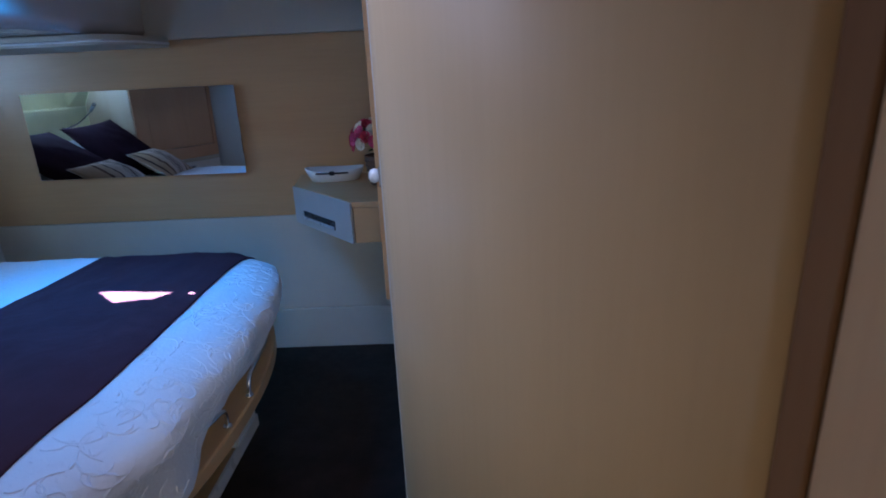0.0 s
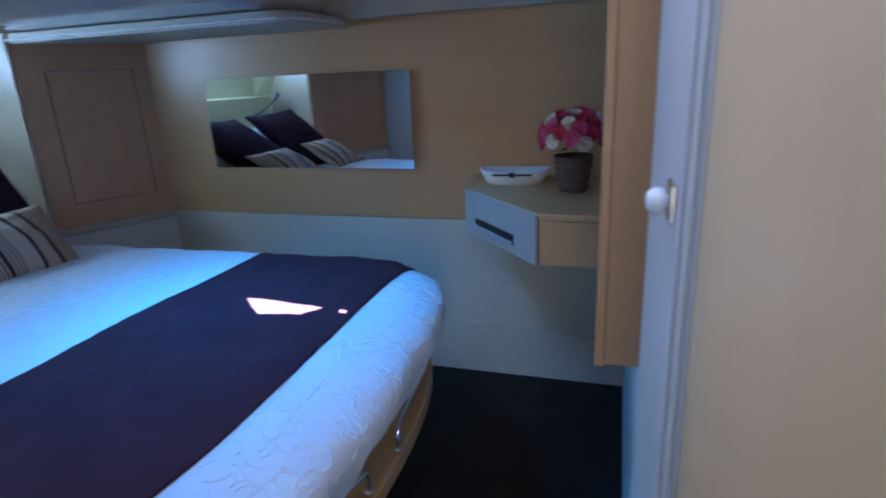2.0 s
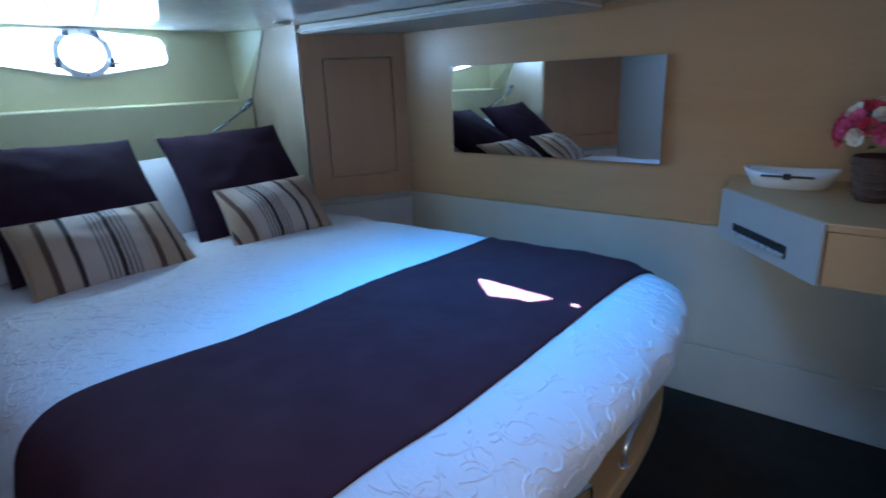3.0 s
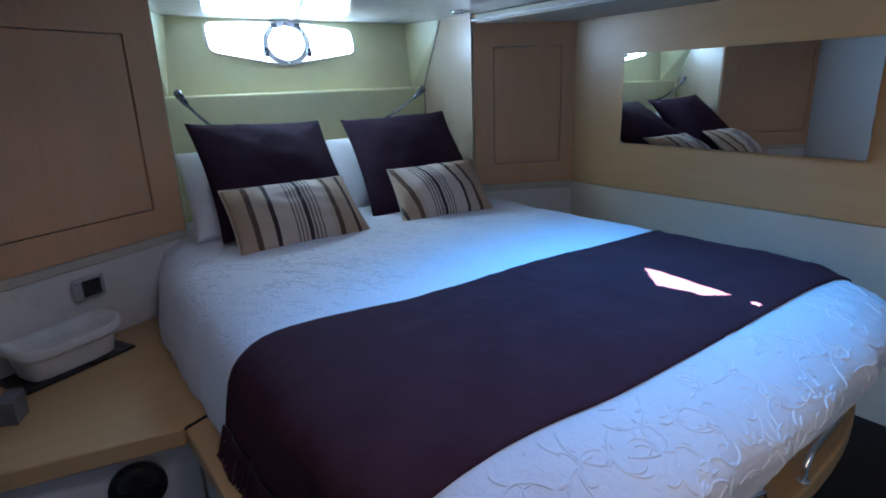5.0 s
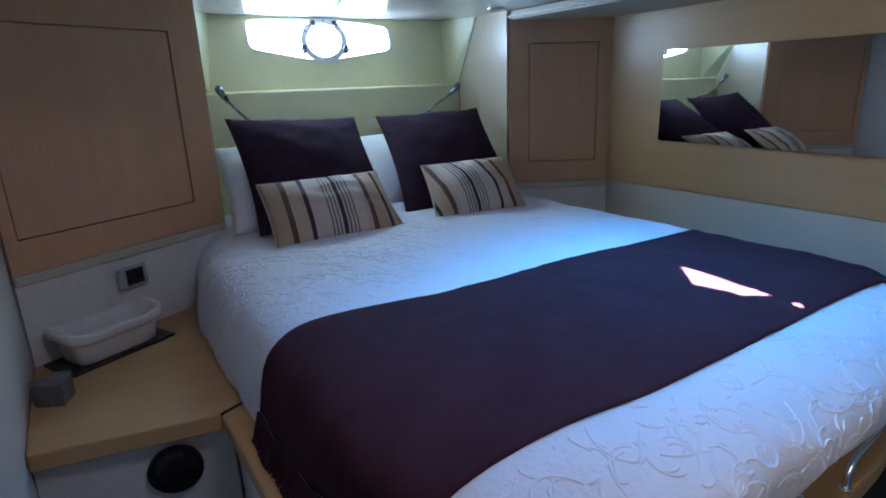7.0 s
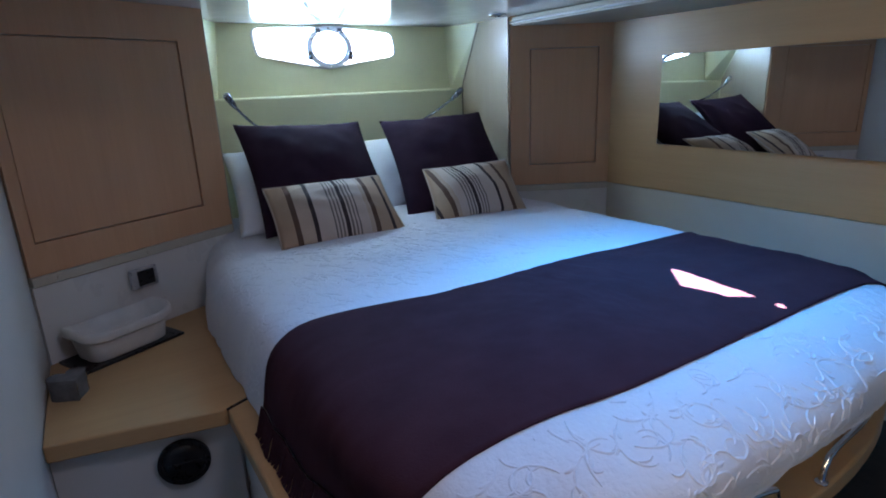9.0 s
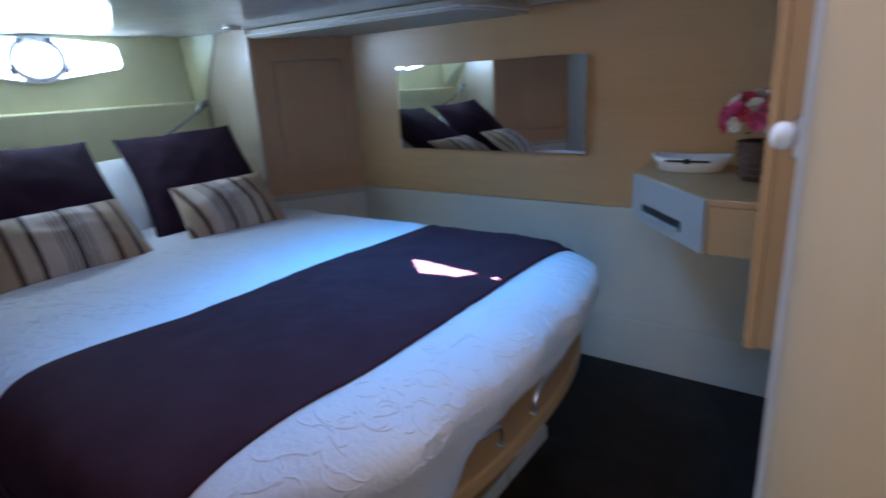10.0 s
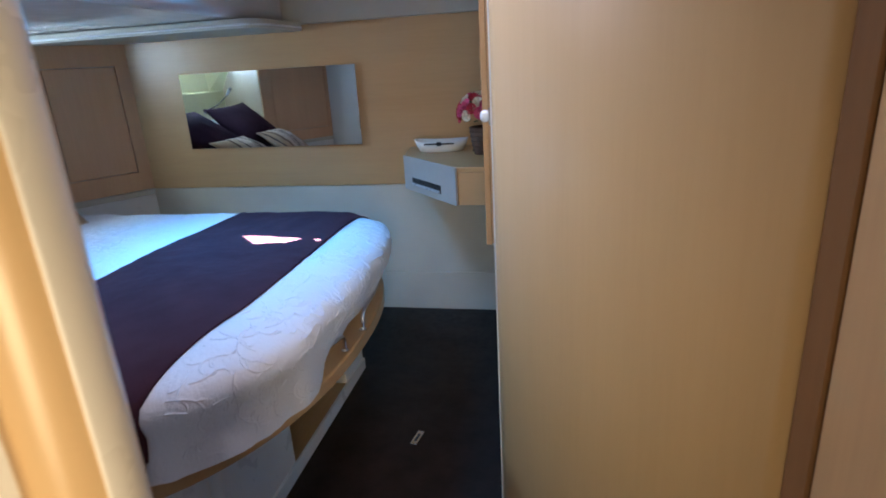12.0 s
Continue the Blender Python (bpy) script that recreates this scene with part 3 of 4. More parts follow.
def embroidery():
    """Raised scrolling stems and small leaves that wander over the coverlet."""
    rng = random.Random(41)
    verts, faces = [], []

    def stroke(p, d, length, curl, grow, width, high):
        step = 0.006
        n = max(4, int(length / step))
        base = len(verts)
        out = []
        for k in range(n + 1):
            near, nor, _, _ = BED_TREE.find_nearest(p)
            if near.z < 0.49 or -1.60 < near.x < -0.868 or near.x < -2.32:
                break
            if nor.dot(near - Vector((-1.6, 1.5, 0.40))) < 0:
                nor = -nor
            d = (d - nor * d.dot(nor)).normalized()
            side = nor.cross(d)
            w = width * min(1.0, 0.3 + 3.0 * min(k, n - k) / n)
            for off, up in ((-1, -0.001), (-0.4, high), (0.4, high), (1, -0.001)):
                verts.append(tuple(near + side * off * w + nor * (up * (0.75 + 0.25 * max(0.0, nor.z)))))
            out.append((near.copy(), d.copy(), nor.copy()))
            turn = (curl + grow * k / n) * step
            d = d * math.cos(turn) + side * math.sin(turn)
            p = near + d * step
        for k in range(len(out) - 1):
            for q in range(3):
                i = base + k * 4 + q
                faces.append((i, i + 1, i + 5, i + 4))
        return out

    spots = []
    for _ in range(9000):
        x, y, z = rng.uniform(-2.3, -0.60), rng.uniform(0.60, 2.40), rng.uniform(0.50, 0.80)
        near, nor, _, _ = BED_TREE.find_nearest(Vector((x, y, z)))
        if near.z > 0.50 and not -1.60 < near.x < -0.868 and all((near - o).length > 0.050 for o in spots):
            spots.append(near)
    for c in spots:
        high = 0.0024 if c.x > -0.9 else 0.0012
        d = Vector((rng.uniform(-1, 1), rng.uniform(-1, 1), rng.uniform(-0.5, 0.5)))
        flip = rng.choice((-1, 1))
        stem = stroke(c, d, rng.uniform(0.10, 0.20), flip * rng.uniform(0, 6), flip * rng.uniform(25, 60), 0.0036, high)
        for k in range(5, len(stem) - 4, 6):
            p, dd, nn = stem[k]
            s = flip * (1 if k % 12 == 5 else -1)
            away = (dd + nn.cross(dd) * s * 0.7).normalized()
            if rng.random() < 0.6:
                stroke(p, away, rng.uniform(0.035, 0.06), s * 4, s * rng.uniform(50, 110), 0.0031, high)
            else:
                stroke(p, away, 0.024, s * -8, s * 16, 0.0052, high)
    me = bpy.data.meshes.new("embroidery")
    me.from_pydata([(x + 1.8, y - 1.5, z) for x, y, z in verts], [], faces)
    for f in me.polygons:
        f.use_smooth = True
    me.materials.append(COVERLET)
    ob = new("embroidery", me)
    ob.parent = bed
    tagged(ob, label="raised white scrolling vines stitched on the coverlet", kind="stuff")


embroidery()


def rail(points, feet):
    ob = thing("bed_rail", "short curved chrome rail along the foot of the bed", "rail", at=(*feet[0], 0.47), group="bed rails")
    off = Matrix.Translation((-feet[0][0], -feet[0][1], -0.47))
    part("bar", moved(tube(bend(points, 8), 0.0065), off), CHROME, ob, "", True)
    for x, y in feet:
        part("foot", moved(turned([(0.013, 0), (0.013, 0.004), (0.008, 0.006)], 16), Matrix.Translation((x - feet[0][0], y - feet[0][1], 0))), CHROME, ob, "", True)
    return ob


rail([(-0.690, 1.56, 0.470), (-0.688, 1.565, 0.515), (-0.690, 1.60, 0.535), (-0.705, 1.78, 0.537), (-0.75, 1.98, 0.537), (-0.80, 2.09, 0.53), (-0.81, 2.10, 0.47)], [(-0.690, 1.56), (-0.81, 2.10)])
rail([(-0.700, 1.40, 0.470), (-0.698, 1.395, 0.515), (-0.702, 1.36, 0.533), (-0.735, 1.17, 0.535), (-0.780, 1.00, 0.533), (-0.800, 0.95, 0.52), (-0.802, 0.945, 0.47)], [(-0.700, 1.40), (-0.802, 0.945)])

# low shelf beside the bed
shelf = thing("bedside_shelf", "light oak shelf beside the bed over a pale front", "shelf", at=(-2.1, 0.35, 0))
S = Matrix.Translation((2.1, -0.35, 0))
top = [(-1.845, SOUTH + 0.002), (-1.752, 0.566), (-1.960, 1.048), (-3.0, 1.048), (-2.735, 0.86), (-2.64, 0.67), (-2.385, SOUTH + 0.002)]
part("top", moved(prism(top, 0.418, 0.470, 0.006, 3), S), WOOD_Y, shelf, "oak top with a rounded nosing")
part("joint", moved(prism([(-1.7565, 0.572), (-1.7530, 0.574), (-1.9570, 1.048), (-1.9605, 1.046)], 0.462, 0.4692), S), BLACK, shelf, "dark joint against the bed base")
part("front", moved(prism([(-1.885, SOUTH + 0.002), (-1.815, 0.60), (-1.86, 0.62), (-1.94, SOUTH + 0.002)], 0.0, 0.417), S), PALE, shelf)
vent = thing("vent_grille", "round black vent in the shelf front", "vent", at=(-1.829, 0.450, 0.308), rz=-9)
VM = axes((0, 0, 0), (0, 1, 0), (0, 0, 1))
part("rim", moved(ring(0.070, 0.058, 0.012), VM), BLACK, vent)
part("disc", moved(turned([(0.060, 0.0), (0.060, 0.005)], 36), VM), BLACK, vent)
part("flap", moved(turned([(0.057, 0.004), (0.054, 0.008), (0.030, 0.010), (0.002, 0.0105)], 36), VM), BLACK, vent, "", True)
part("flap_ridge", moved(box(-0.044, 0.044, -0.005, 0.001, 0.009, 0.0135, 0.0015), VM), BLACK, vent)

# ---- throw over the bed ----


def throw_blanket():
    nx, nu = 56, 150
    x0, x1 = -1.582, -0.872
    bm = bmesh.new()
    rows, hems = [], []
    for i in range(nx + 1):
        row = []
        for j in range(nu + 1):
            a = radians(0.6 + 178.8 * j / nu)
            yy = min(max(1.5 - 0.235 / math.tan(a), 0.6), 2.4)
            k = min(max((yy - 0.60) / 0.70, 0), 1)
            head = x0 + 0.109 * k * k * (3 - 2 * k) - 0.03 * max(0, (yy - 2.05) / 0.3)
            near = 0.055 * max(0, 1 - j / nu / 0.22) ** 1.5
            x = head + (x1 - near - head) * i / nx
            d = Vector((0, -math.cos(a), math.sin(a)))
            o = Vector((x + 0.006 * noise.noise(Vector((0.3, yy * 2.5, 3 + 2 * i / nx))), 1.5, 0.53))
            hit, nor, _, _ = BED_TREE.ray_cast(o, d)
            if hit is None:
                hit, nor = o + d * 0.8, d
            if nor.dot(d) < 0:
                nor = -nor
            lift = 0.006 + 0.003 * noise.noise(Vector((x * 14, j * 0.10, 1.0))) + 0.0015 * noise.noise(Vector((x * 40, j * 0.3, 5.0)))
            row.append(bm.verts.new(hit + nor * lift))
        rows.append(row)
        hems.append((row[0].co.copy(), row[-1].co.copy()))
    for r0, r1 in zip(rows, rows[1:]):
        for j in range(nu):
            bm.faces.new((r0[j], r0[j + 1], r1[j + 1], r1[j]))
    bmesh.ops.recalc_face_normals(bm, faces=bm.faces)
    bmesh.ops.solidify(bm, geom=list(bm.faces), thickness=0.004)
    return bm, hems


throw = thing("throw_blanket", "dark plum woollen throw with fringes laid across the bed", "blanket", at=(-1.2, 1.5, 0.76))
T = Matrix.Translation((1.2, -1.5, -0.76))
throw_bm, hems = throw_blanket()
part("cloth", moved(throw_bm, T), THROW, throw, "", True)


def fringe(ends, side):
    verts, faces = [], []
    rng = random.Random(5 + side)
    for i, e in enumerate(ends[:-1]):
        for k in range(3):
            p = e.lerp(ends[i + 1], (k + rng.random() * 0.6) / 3)
            w = 0.0020
            ln = 0.065 + rng.random() * 0.03
            sway = (rng.random() - 0.5) * 0.016
            b = len(verts)
            steps = 4
            for s in range(steps + 1):
                t = s / steps
                c = Vector((p.x + sway * t * t, p.y + (-1 if side == 0 else 1) * (0.004 + 0.026 * t), max(0.474, p.z + 0.003 - ln * t)))
                verts += [(c.x - w, c.y - w, c.z), (c.x + w, c.y - w, c.z), (c.x, c.y + w, c.z)]
            for s in range(steps):
                for q in range(3):
                    a0, a1 = b + s * 3 + q, b + s * 3 + (q + 1) % 3
                    faces.append((a0, a1, a1 + 3, a0 + 3))
    me = bpy.data.meshes.new("fringe")
    me.from_pydata([(x + 1.2, y - 1.5, z - 0.76) for x, y, z in verts], [], faces)
    me.materials.append(THROW)
    ob = new("fringe", me)
    ob.parent = throw
    tagged(ob, label="twisted plum fringe along the hem", kind="stuff")


fringe([h[0] for h in hems], 0)
fringe([h[1] for h in hems], 1)

# ---- pillows and cushions ----


def pillow_bm(w, h, t, pinch=0.08, seed=1, n=28, power=0.5, wrinkle=0.006):
    bm = bmesh.new()
    sheets = []
    for s in (1, -1):
        g = []
        for i in range(n + 1):
            u = -1 + 2 * i / n
            row = []
            for j in range(n + 1):
                v = -1 + 2 * j / n
                x = w / 2 * u * (1 - pinch * (1 - v * v))
                y = h / 2 * v * (1 - pinch * (1 - u * u))
                e = max(0.0, (1 - u * u) * (1 - v * v)) ** power
                z = t / 2 * e
                q = Vector((u * 2.3 + seed, v * 2.3, s * 1.7 + seed))
                z += wrinkle * noise.noise(q * 1.5) * e ** 0.5 * 1.6 + wrinkle * 0.6 * noise.noise(q * 4.1) * e ** 0.5
                row.append(bm.verts.new((x, y, s * max(z, 0.0))))
            g.append(row)
        sheets.append(g)
        for i in range(n):
            for j in range(n):
                bm.faces.new((g[i][j], g[i + 1][j], g[i + 1][j + 1], g[i][j + 1]))
    bmesh.ops.remove_doubles(bm, verts=bm.verts, dist=0.0004)
    return bm


def cushion(name, label, category, mat, left, right, top, t, seed, group, pinch=0.05, power=0.45, piping=None):
    """A cushion whose lower corners rest at left and right and whose upper edge leans back to its middle at top, slumped sideways as far as that asks."""
    left, right, top = Vector(left), Vector(right), Vector(top)
    foot = (left + right) / 2
    x = (right - left).normalized()
    slump = (top - foot).dot(x)
    y = top - foot - x * slump
    w, h = (right - left).length, y.length
    ob = new(name)
    ob.empty_display_size = 0.05
    ob.matrix_world = axes(foot, x, y)
    tagged(ob, label, category, group)
    shear = Matrix(((1, slump / h, 0, 0), (0, 1, 0, 0), (0, 0, 1, 0), (0, 0, 0, 1)))
    part("cover", moved(pillow_bm(w, h, t, pinch, seed, power=power), shear @ Matrix.Translation((0, h / 2, 0))), mat, ob, "", True)
    if piping:
        edge = []
        n = 14
        for k in range(n):
            edge.append((-1 + 2 * k / n, -1))
        for k in range(n):
            edge.append((1, -1 + 2 * k / n))
        for k in range(n):
            edge.append((1 - 2 * k / n, 1))
        for k in range(n):
            edge.append((-1, 1 - 2 * k / n))
        pts = [shear @ Vector((w / 2 * u * (1 - pinch * (1 - v * v)), h / 2 + h / 2 * v * (1 - pinch * (1 - u * u)), 0)) for u, v in edge]
        part("piping", tube(pts, 0.0035, 6, True), piping, ob, "thin corded seam", True)
    return ob


for a, b, top, sd in (((-2.545, 0.835, 0.748), (-2.57, 1.48, 0.748), (-2.955, 1.205, 1.052), 11), ((-2.60, 1.52, 0.748), (-2.60, 2.20, 0.748), (-2.99, 1.885, 1.045), 12)):
    cushion("pillow", "white cotton pillow leaning on the headboard", "pillow", LINEN, a, b, top, 0.16, sd, "white pillows", 0.05, 0.5)
PLUM_WORDS, STRIPE_WORDS = "dark plum square cushion leaning on a white pillow", "small oblong cushion with cream and brown stripes"
cushion("square_cushion", PLUM_WORDS, "cushion", PLUM, (-2.425, 0.904, 0.758), (-2.425, 1.502, 0.732), (-2.885, 1.234, 1.164), 0.17, 21, "plum cushions", 0.065, 0.55)
cushion("square_cushion", PLUM_WORDS, "cushion", PLUM, (-2.375, 1.512, 0.748), (-2.350, 2.112, 0.760), (-2.865, 1.943, 1.151), 0.17, 22, "plum cushions", 0.065, 0.55)
cushion("striped_cushion", STRIPE_WORDS, "cushion", STRIPE, (-2.262, 0.916, 0.745), (-2.195, 1.405, 0.752), (-2.520, 1.190, 0.936), 0.14, 31, "striped cushions", 0.035, 0.7, CORD)
cushion("striped_cushion", STRIPE_WORDS, "cushion", STRIPE_TURNED, (-2.205, 1.558, 0.752), (-2.190, 2.020, 0.752), (-2.465, 1.882, 0.940), 0.14, 32, "striped cushions", 0.035, 0.7, CORD)

# ---- reading lamps and ceiling spot ----


def reading_lamp(base, bendpt, head, tip):
    ob = thing("reading_lamp", "slim chrome gooseneck reading lamp on the headboard", "lamp", at=base, group="reading lamps")
    off = Matrix.Translation(-Vector(base))
    part("rose", moved(turned([(0.022, 0), (0.022, 0.006), (0.012, 0.010)], 20), axes((-0.002, 0, 0), (0, 1, 0), (0, 0, 1))), CHROME, ob, "", True)
    part("neck", moved(tube(bend([base, bendpt, head], 10), 0.006), off), GUN, ob, "", True)
    h, t = Vector(head), Vector(tip)
    q = (t - h).normalized()
    n = (t - h).length
    shade = turned([(0.007, -0.006), (0.010, 0.004), (0.0135, n * 0.30), (0.0165, n * 0.80), (0.0165, n - 0.003), (0.014, n)], 20)
    aim = Matrix.Translation(h) @ q.to_track_quat("Z", "Y").to_matrix().to_4x4()
    shade_ob = part("head", moved(moved(shade, aim), off), GUN, ob, "tapered dark chrome head", True)
    part("lens", moved(tube([t + q * 0.0005, t + q * 0.003], 0.010, 16), off), GREY, shade_ob)


reading_lamp((-3.128, 1.16, 1.12), (-3.06, 1.07, 1.165), (-3.00, 0.985, 1.245), (-2.98, 0.945, 1.305))
reading_lamp((-3.128, 2.00, 1.10), (-3.07, 2.08, 1.155), (-3.02, 2.175, 1.225), (-3.00, 2.235, 1.280))
spot = thing("ceiling_spot", "flat oval chrome spotlight in the lowered ceiling", "lamp", at=(-2.62, 2.20, LOW))
part("rim", moved(turned([(0.045, -0.001), (0.044, -0.007), (0.034, -0.009), (0.033, -0.004)], 28), Matrix()), CHROME, spot, "", True)
part("lens", moved(turned([(0.032, -0.004), (0.032, -0.002)], 28), Matrix()), GREY, spot)

# ---- corner shelf with drawer, dish and flowers ----
ns = thing("corner_drawer", "floating corner shelf with a pale drawer front and oak top", "drawer unit", at=(-0.41, 2.12, 0.79))
N = Matrix.Translation((0.41, -2.12, -0.79))
nplan = [(-0.735, 2.50), (-0.41, 2.12), (-0.205, 2.12), (-0.128, 2.12), (-0.128, 2.78), (-0.775, 2.78)]
part("top", moved(prism(nplan, 0.935, 0.957, 0.003), N), WOOD_X, ns, "oak veneer top")
inset = [(-0.725, 2.506), (-0.408, 2.134), (-0.205, 2.134), (-0.13, 2.134), (-0.13, 2.78), (-0.765, 2.78)]
part("body", moved(prism(inset, 0.790, 0.934), N), WOOD_X, ns)
u = (Vector((-0.41, 2.12)) - Vector((-0.735, 2.50))).normalized()
fm = axes((-0.735, 2.50, 0.790), (u.x, u.y, 0), (0, 0, 1))
part("drawer_front", moved(moved(box(0.0, 0.499, 0.0, 0.166, 0.0, 0.010, 0.002), fm), N), DRAWER, ns, "pale grey lacquered drawer front")
slot = part("handle_slot", moved(moved(box(0.092, 0.368, 0.032, 0.070, 0.0105, 0.0135, 0.001), fm), N), BLACK, ns, "recessed black pull")
part("pull_lip", moved(moved(box(0.096, 0.364, 0.034, 0.046, 0.0140, 0.0170, 0.0015), fm), N), SATIN, ns, "dark metal lip")
part("side_front", moved(box(-0.408, -0.206, 2.121, 2.133, 0.792, 0.934, 0.001), N), WOOD_X, ns)

dish = thing("dish", "small white boat-shaped dish with a dark band", "dish", at=(-0.566, 2.60, 0.957), rz=1)


def boat(w, d, h, wall, sides=40):
    """An oval open dish, flared towards its pointed ends."""
    bm = bmesh.new()
    rows = []
    for sc, z, pull in ((0.72, 0.0, 1.0), (0.80, 0.004, 1.0), (0.93, h * 0.55, 1.0), (1.0, h, 1.0), (1.0 - wall, h, 1.0), (0.90 - wall, h * 0.5, 1.0), (0.72 - wall, 0.008, 1.0)):
        row = []
        for k in range(sides):
            a = math.tau * k / sides
            c, s = math.cos(a), math.sin(a)
            row.append(bm.verts.new((w / 2 * sc * math.copysign(abs(c) ** 0.8, c), d / 2 * sc * math.copysign(abs(s) ** 0.8, s), z + (0.010 * c * c if z >= h * 0.5 else 0))))
        rows.append(row)
    for r0, r1 in zip(rows, rows[1:]):
        for k in range(sides):
            bm.faces.new((r0[k], r0[(k + 1) % sides], r1[(k + 1) % sides], r1[k]))
    bm.faces.new(rows[0][::-1])
    bm.faces.new(rows[-1])
    return bm


part("bowl", boat(0.275, 0.15, 0.052, 0.05), WHITE, dish, "", True)
part("band", box(-0.075, 0.075, -0.076, -0.070, 0.040, 0.048, 0.002), BLACK, dish, "dark band")
part("knot", box(-0.012, 0.012, -0.080, -0.070, 0.034, 0.054, 0.004), BLACK, dish)

pot = thing("flower_pot", "brown wicker pot of red, pink and ivory artificial roses", "flower pot", at=(-0.335, 2.475, 0.957))
part("pot", turned([(0.046, 0), (0.050, 0.01), (0.060, 0.07), (0.066, 0.118), (0.069, 0.124), (0.066, 0.128), (0.058, 0.120), (0.055, 0.10)], 28), WICKER, pot, "brown wicker pot", True)
for k in range(5):
    z = 0.018 + 0.022 * k
    r = 0.050 + 0.0155 * (z / 0.118) + 0.0006
    part("weave_band", tube([(r * math.cos(a), r * math.sin(a), z + 0.002 * math.sin(a * 9)) for a in [math.tau * i / 36 for i in range(36)]], 0.004, 6, True), WICKER, pot, "", True)


def blossom(r, seed):
    """A rose of overlapping cupped petals."""
    rng = random.Random(seed)
    bm = bmesh.new()
    for ringno, (count, tilt, sc) in enumerate(((3, 75, 0.45), (5, 55, 0.72), (6, 28, 1.0))):
        for k in range(count):
            az = math.tau * (k + 0.37 * ringno + rng.random() * 0.2) / count
            vs = []
            for a in (-0.9, -0.45, 0.0, 0.45, 0.9):
                for q in (0.12, 0.6, 1.0):
                    rad = r * sc * q
                    lift = r * sc * (math.sin(radians(tilt)) * q + 0.16 * math.cos(a * 1.4) * q * q)
                    wdt = 0.62 * a * (0.5 + 0.5 * q)
                    vs.append(bm.verts.new((rad * math.cos(radians(tilt)) * math.cos(az + wdt) + 0.001, rad * math.cos(radians(tilt)) * math.sin(az + wdt), lift)))
            for i in range(4):
                for j in range(2):
                    bm.faces.new((vs[i * 3 + j], vs[i * 3 + j + 1], vs[i * 3 + j + 4], vs[i * 3 + j + 3]))
    return bm


rng = random.Random(9)
golden = math.pi * (3 - math.sqrt(5))
for k in range(48):
    el = math.acos(1 - 1.25 * (k + 0.5) / 48)
    az = k * golden
    n = Vector((math.sin(el) * math.cos(az), math.sin(el) * math.sin(az), math.cos(el)))
    c = Vector((0, 0, 0.195)) + Vector((n.x * 0.118, n.y * 0.118, n.z * 0.088))
    mm = Matrix.Translation(c - n * 0.012) @ n.to_track_quat("Z", "Y").to_matrix().to_4x4()
    part("flower", moved(blossom(0.026 + rng.random() * 0.007, k), mm), (RED, PINK, IVORY, RED, RED, IVORY, PINK, RED)[(k * 5 + k // 7) % 8], pot, "", True)
for k in range(26):
    az, el = rng.random() * math.tau, 0.5 + rng.random() * 1.25
    n = Vector((math.sin(el) * math.cos(az), math.sin(el) * math.sin(az), math.cos(el)))
    s = n.cross(Vector((0, 0, 1))).normalized()
    c = Vector((0, 0, 0.17)) + n * 0.065
    bm = bmesh.new()
    pts = [c, c + n * 0.022 + s * 0.011, c + n * 0.045, c + n * 0.022 - s * 0.011, c + n * 0.022 + Vector((0, 0, 0.004))]
    v = [bm.verts.new(p) for p in pts]
    for a, b in ((0, 1), (1, 2), (2, 3), (3, 0)):
        bm.faces.new((v[a], v[b], v[4]))
    part("leaf", bm, LEAF, pot)

# hanging locker on the pale wall
hang = thing("hanging_locker", "tall light oak hanging locker above the passage side", "locker", at=(-0.206, 1.43, 0.845))
H = Matrix.Translation((0.206, -1.43, -0.845))
part("body", moved(box(-0.190, -0.128, 1.43, 2.117, 0.845, HIGH, 0.002), H), WOOD_Z, hang)
part("door", moved(box(-0.208, -0.1905, 1.428, 2.117, 0.840, 1.96, 0.003), H), WOOD_X, hang, "oak veneer door with horizontal grain")
part("pull", moved(box(-0.2125, -0.2085, 2.045, 2.075, 1.15, 1.36, 0.003), H), WOOD_EDGE, hang, "dark recessed pull")
part("latch", moved(box(-0.222, -0.2085, 2.06, 2.10, 0.885, 0.965, 0.004), H), GREY, hang)

# ---- things on the low shelf and the floor ----
tray = thing("tray", "flat black tray under the basket", "tray", at=(-2.375, 0.362, 0.470), rz=26)
part("plate", box(-0.085, 0.085, -0.175, 0.175, 0.0, 0.010, 0.003), BLACK, tray)
basket = thing("basket", "oblong white fabric basket on a black tray", "basket", at=(-2.378, 0.362, 0.4805), rz=26)


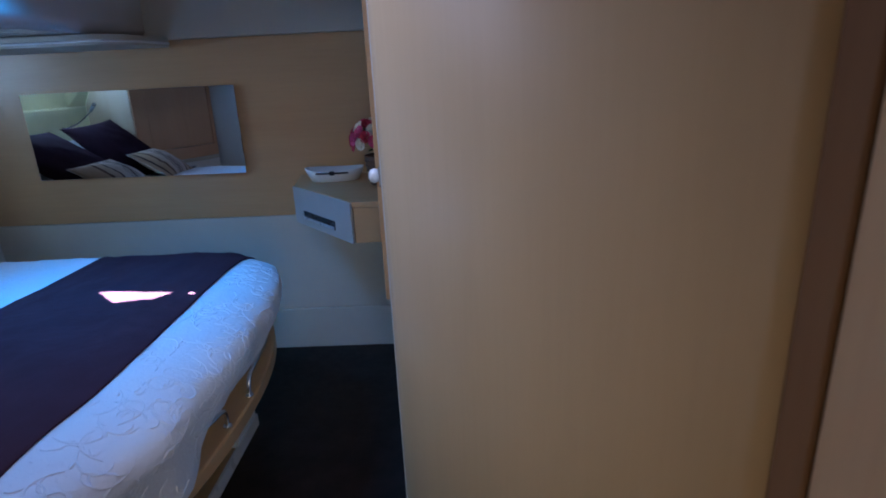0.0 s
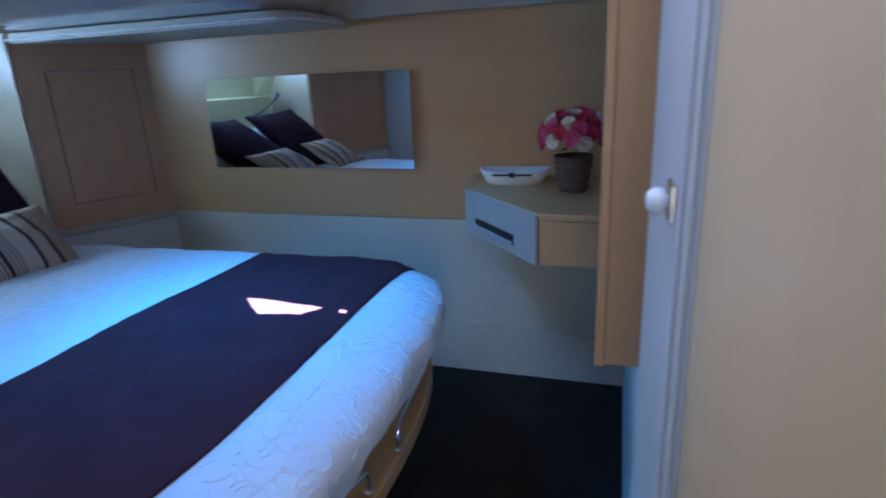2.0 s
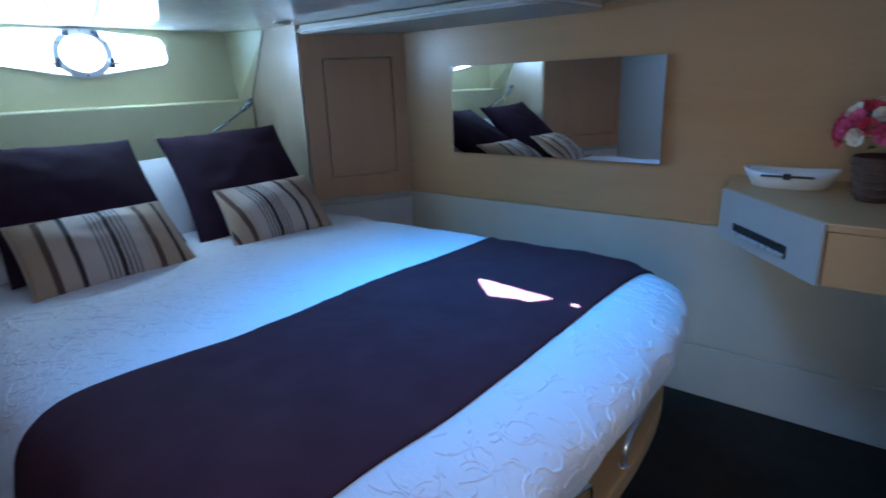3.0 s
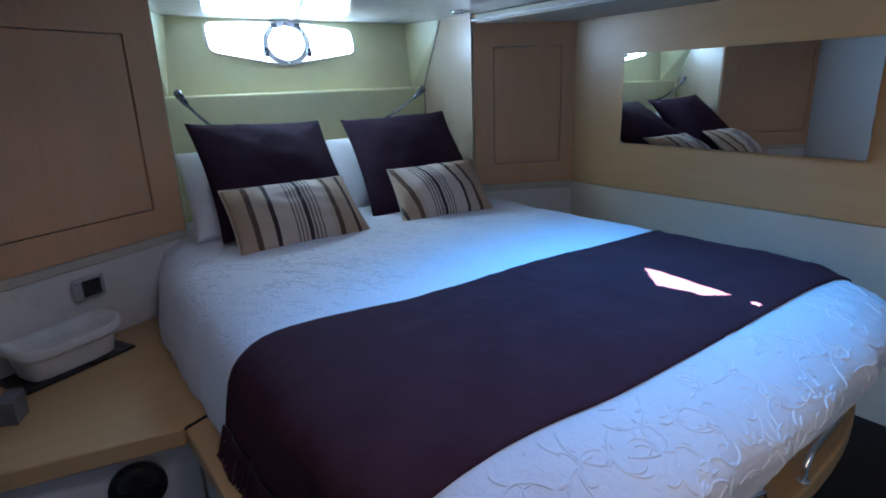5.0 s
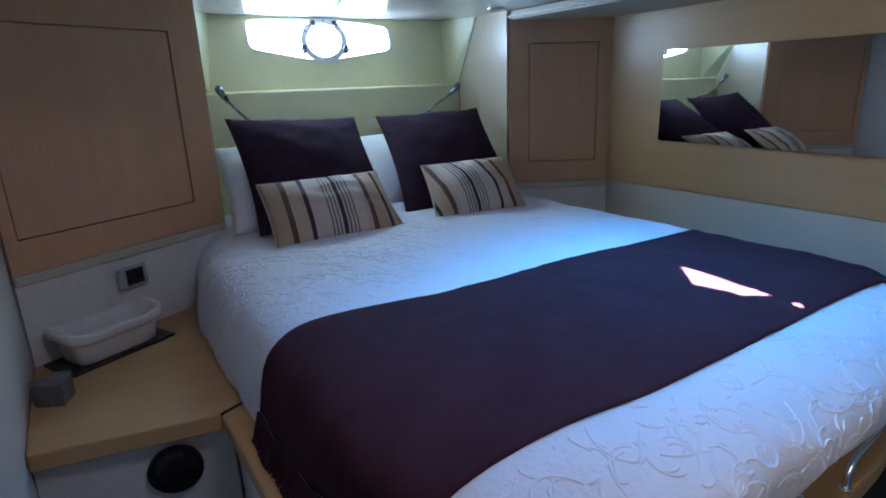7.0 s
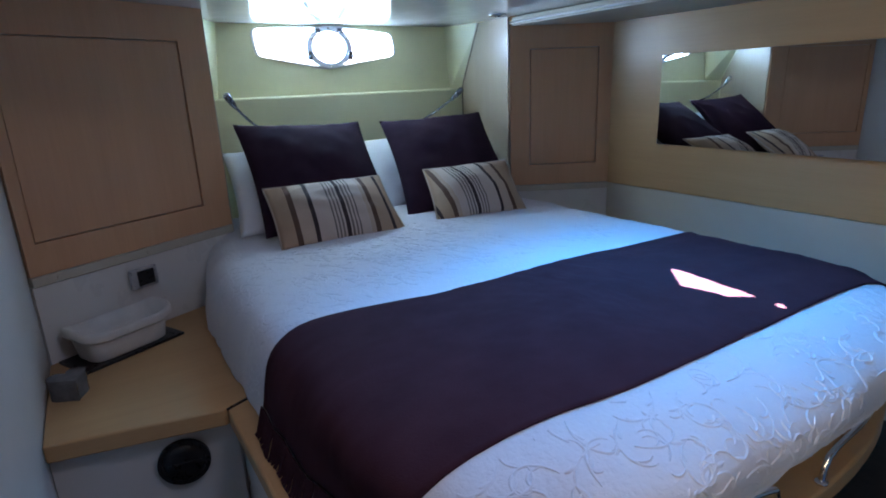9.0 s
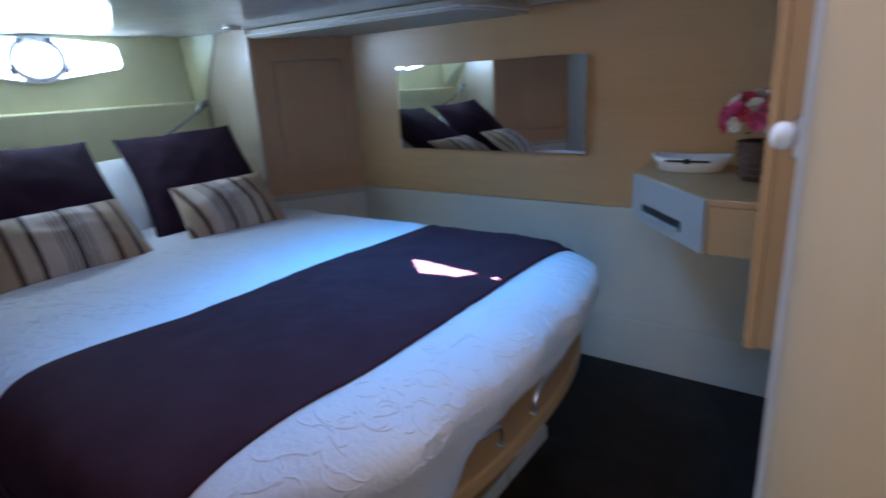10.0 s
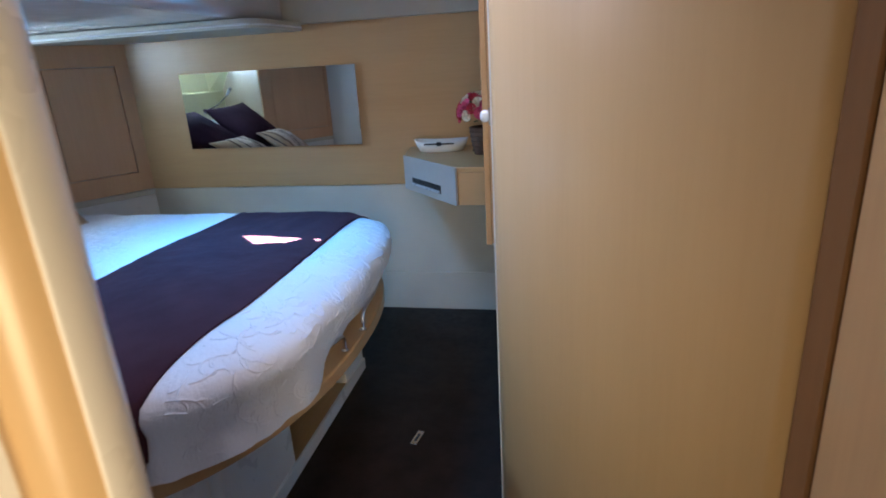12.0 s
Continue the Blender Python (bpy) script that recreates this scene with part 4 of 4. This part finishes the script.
def basket_body(w, d, h, wall, n=48):
    bm = bmesh.new()
    rows = []
    for sc, z in ((0.80, 0.0), (0.84, 0.004), (0.92, h * 0.6), (1.0, h), (1.0 - wall, h), (0.90 - wall, h * 0.6), (0.80 - wall, 0.01)):
        row = []
        for k in range(n):
            a = math.tau * k / n
            c, s = math.cos(a), math.sin(a)
            e = 0.42
            wob = 1 + 0.012 * noise.noise(Vector((c * 3, s * 3, z * 30)))
            row.append(bm.verts.new((w / 2 * sc * wob * math.copysign(abs(c) ** e, c), d / 2 * sc * wob * math.copysign(abs(s) ** e, s), z + (0.018 * abs(s) ** 3 if z > 0.05 else 0))))
        rows.append(row)
    for r0, r1 in zip(rows, rows[1:]):
        for k in range(n):
            bm.faces.new((r0[k], r0[(k + 1) % n], r1[(k + 1) % n], r1[k]))
    bm.faces.new(rows[0][::-1])
    bm.faces.new(rows[-1])
    return bm


part("body", basket_body(0.165, 0.310, 0.100, 0.06), BASKET, basket, "", True)
hem = []
for k in range(48):
    a = math.tau * k / 48
    c, s = math.cos(a), math.sin(a)
    hem.append((0.083 * math.copysign(abs(c) ** 0.42, c), 0.155 * math.copysign(abs(s) ** 0.42, s), 0.098 + 0.018 * abs(s) ** 3))
cuff = bmesh.new()
cuff_rows = []
for grow, dz in ((0.955, -0.027), (1.035, -0.029), (1.055, -0.021), (1.055, -0.006), (1.03, 0.004), (0.985, 0.005), (0.955, -0.004)):
    cuff_rows.append([cuff.verts.new((x * grow * (1 + 0.01 * noise.noise(Vector((i * 0.4, dz * 60, 2)))), y * grow, z + dz + 0.0025 * noise.noise(Vector((i * 0.3, 1.5, 8))))) for i, (x, y, z) in enumerate(hem)])
for r0, r1 in zip(cuff_rows, cuff_rows[1:]):
    for k in range(48):
        cuff.faces.new((r0[k], r0[(k + 1) % 48], r1[(k + 1) % 48], r1[k]))
part("cuff", cuff, BASKET, basket, "turned-down fabric cuff", True)
ash = thing("trinket_box", "small glazed grey heart-shaped box on the shelf", "box", at=(-2.105, 0.207, 0.470), rz=110)
heart = [(0.0030 * 16 * math.sin(t) ** 3 * 0.95, 0.0030 * (13 * math.cos(t) - 5 * math.cos(2 * t) - 2 * math.cos(3 * t) - math.cos(4 * t))) for t in [math.tau * i / 40 for i in range(40)]]
part("base", prism([(x * 1.1, y * 1.1) for x, y in heart], 0.0, 0.036, 0.004, 3), GLAZE, ash)
part("lid", prism([(x * 1.14, y * 1.14) for x, y in heart], 0.0365, 0.066, 0.015, 5), GLAZE, ash, "domed lid", True)
tag = thing("floor_catch", "small flush steel catch in the floor", "floor catch", at=(-0.524, 1.577, 0.0), rz=-10)
part("plate", box(-0.013, 0.013, -0.042, 0.042, 0.0, 0.004, 0.001), CHROME, tag)
part("slot", box(-0.005, 0.005, -0.022, 0.022, 0.0041, 0.0052, 0.0005), BLACK, tag)
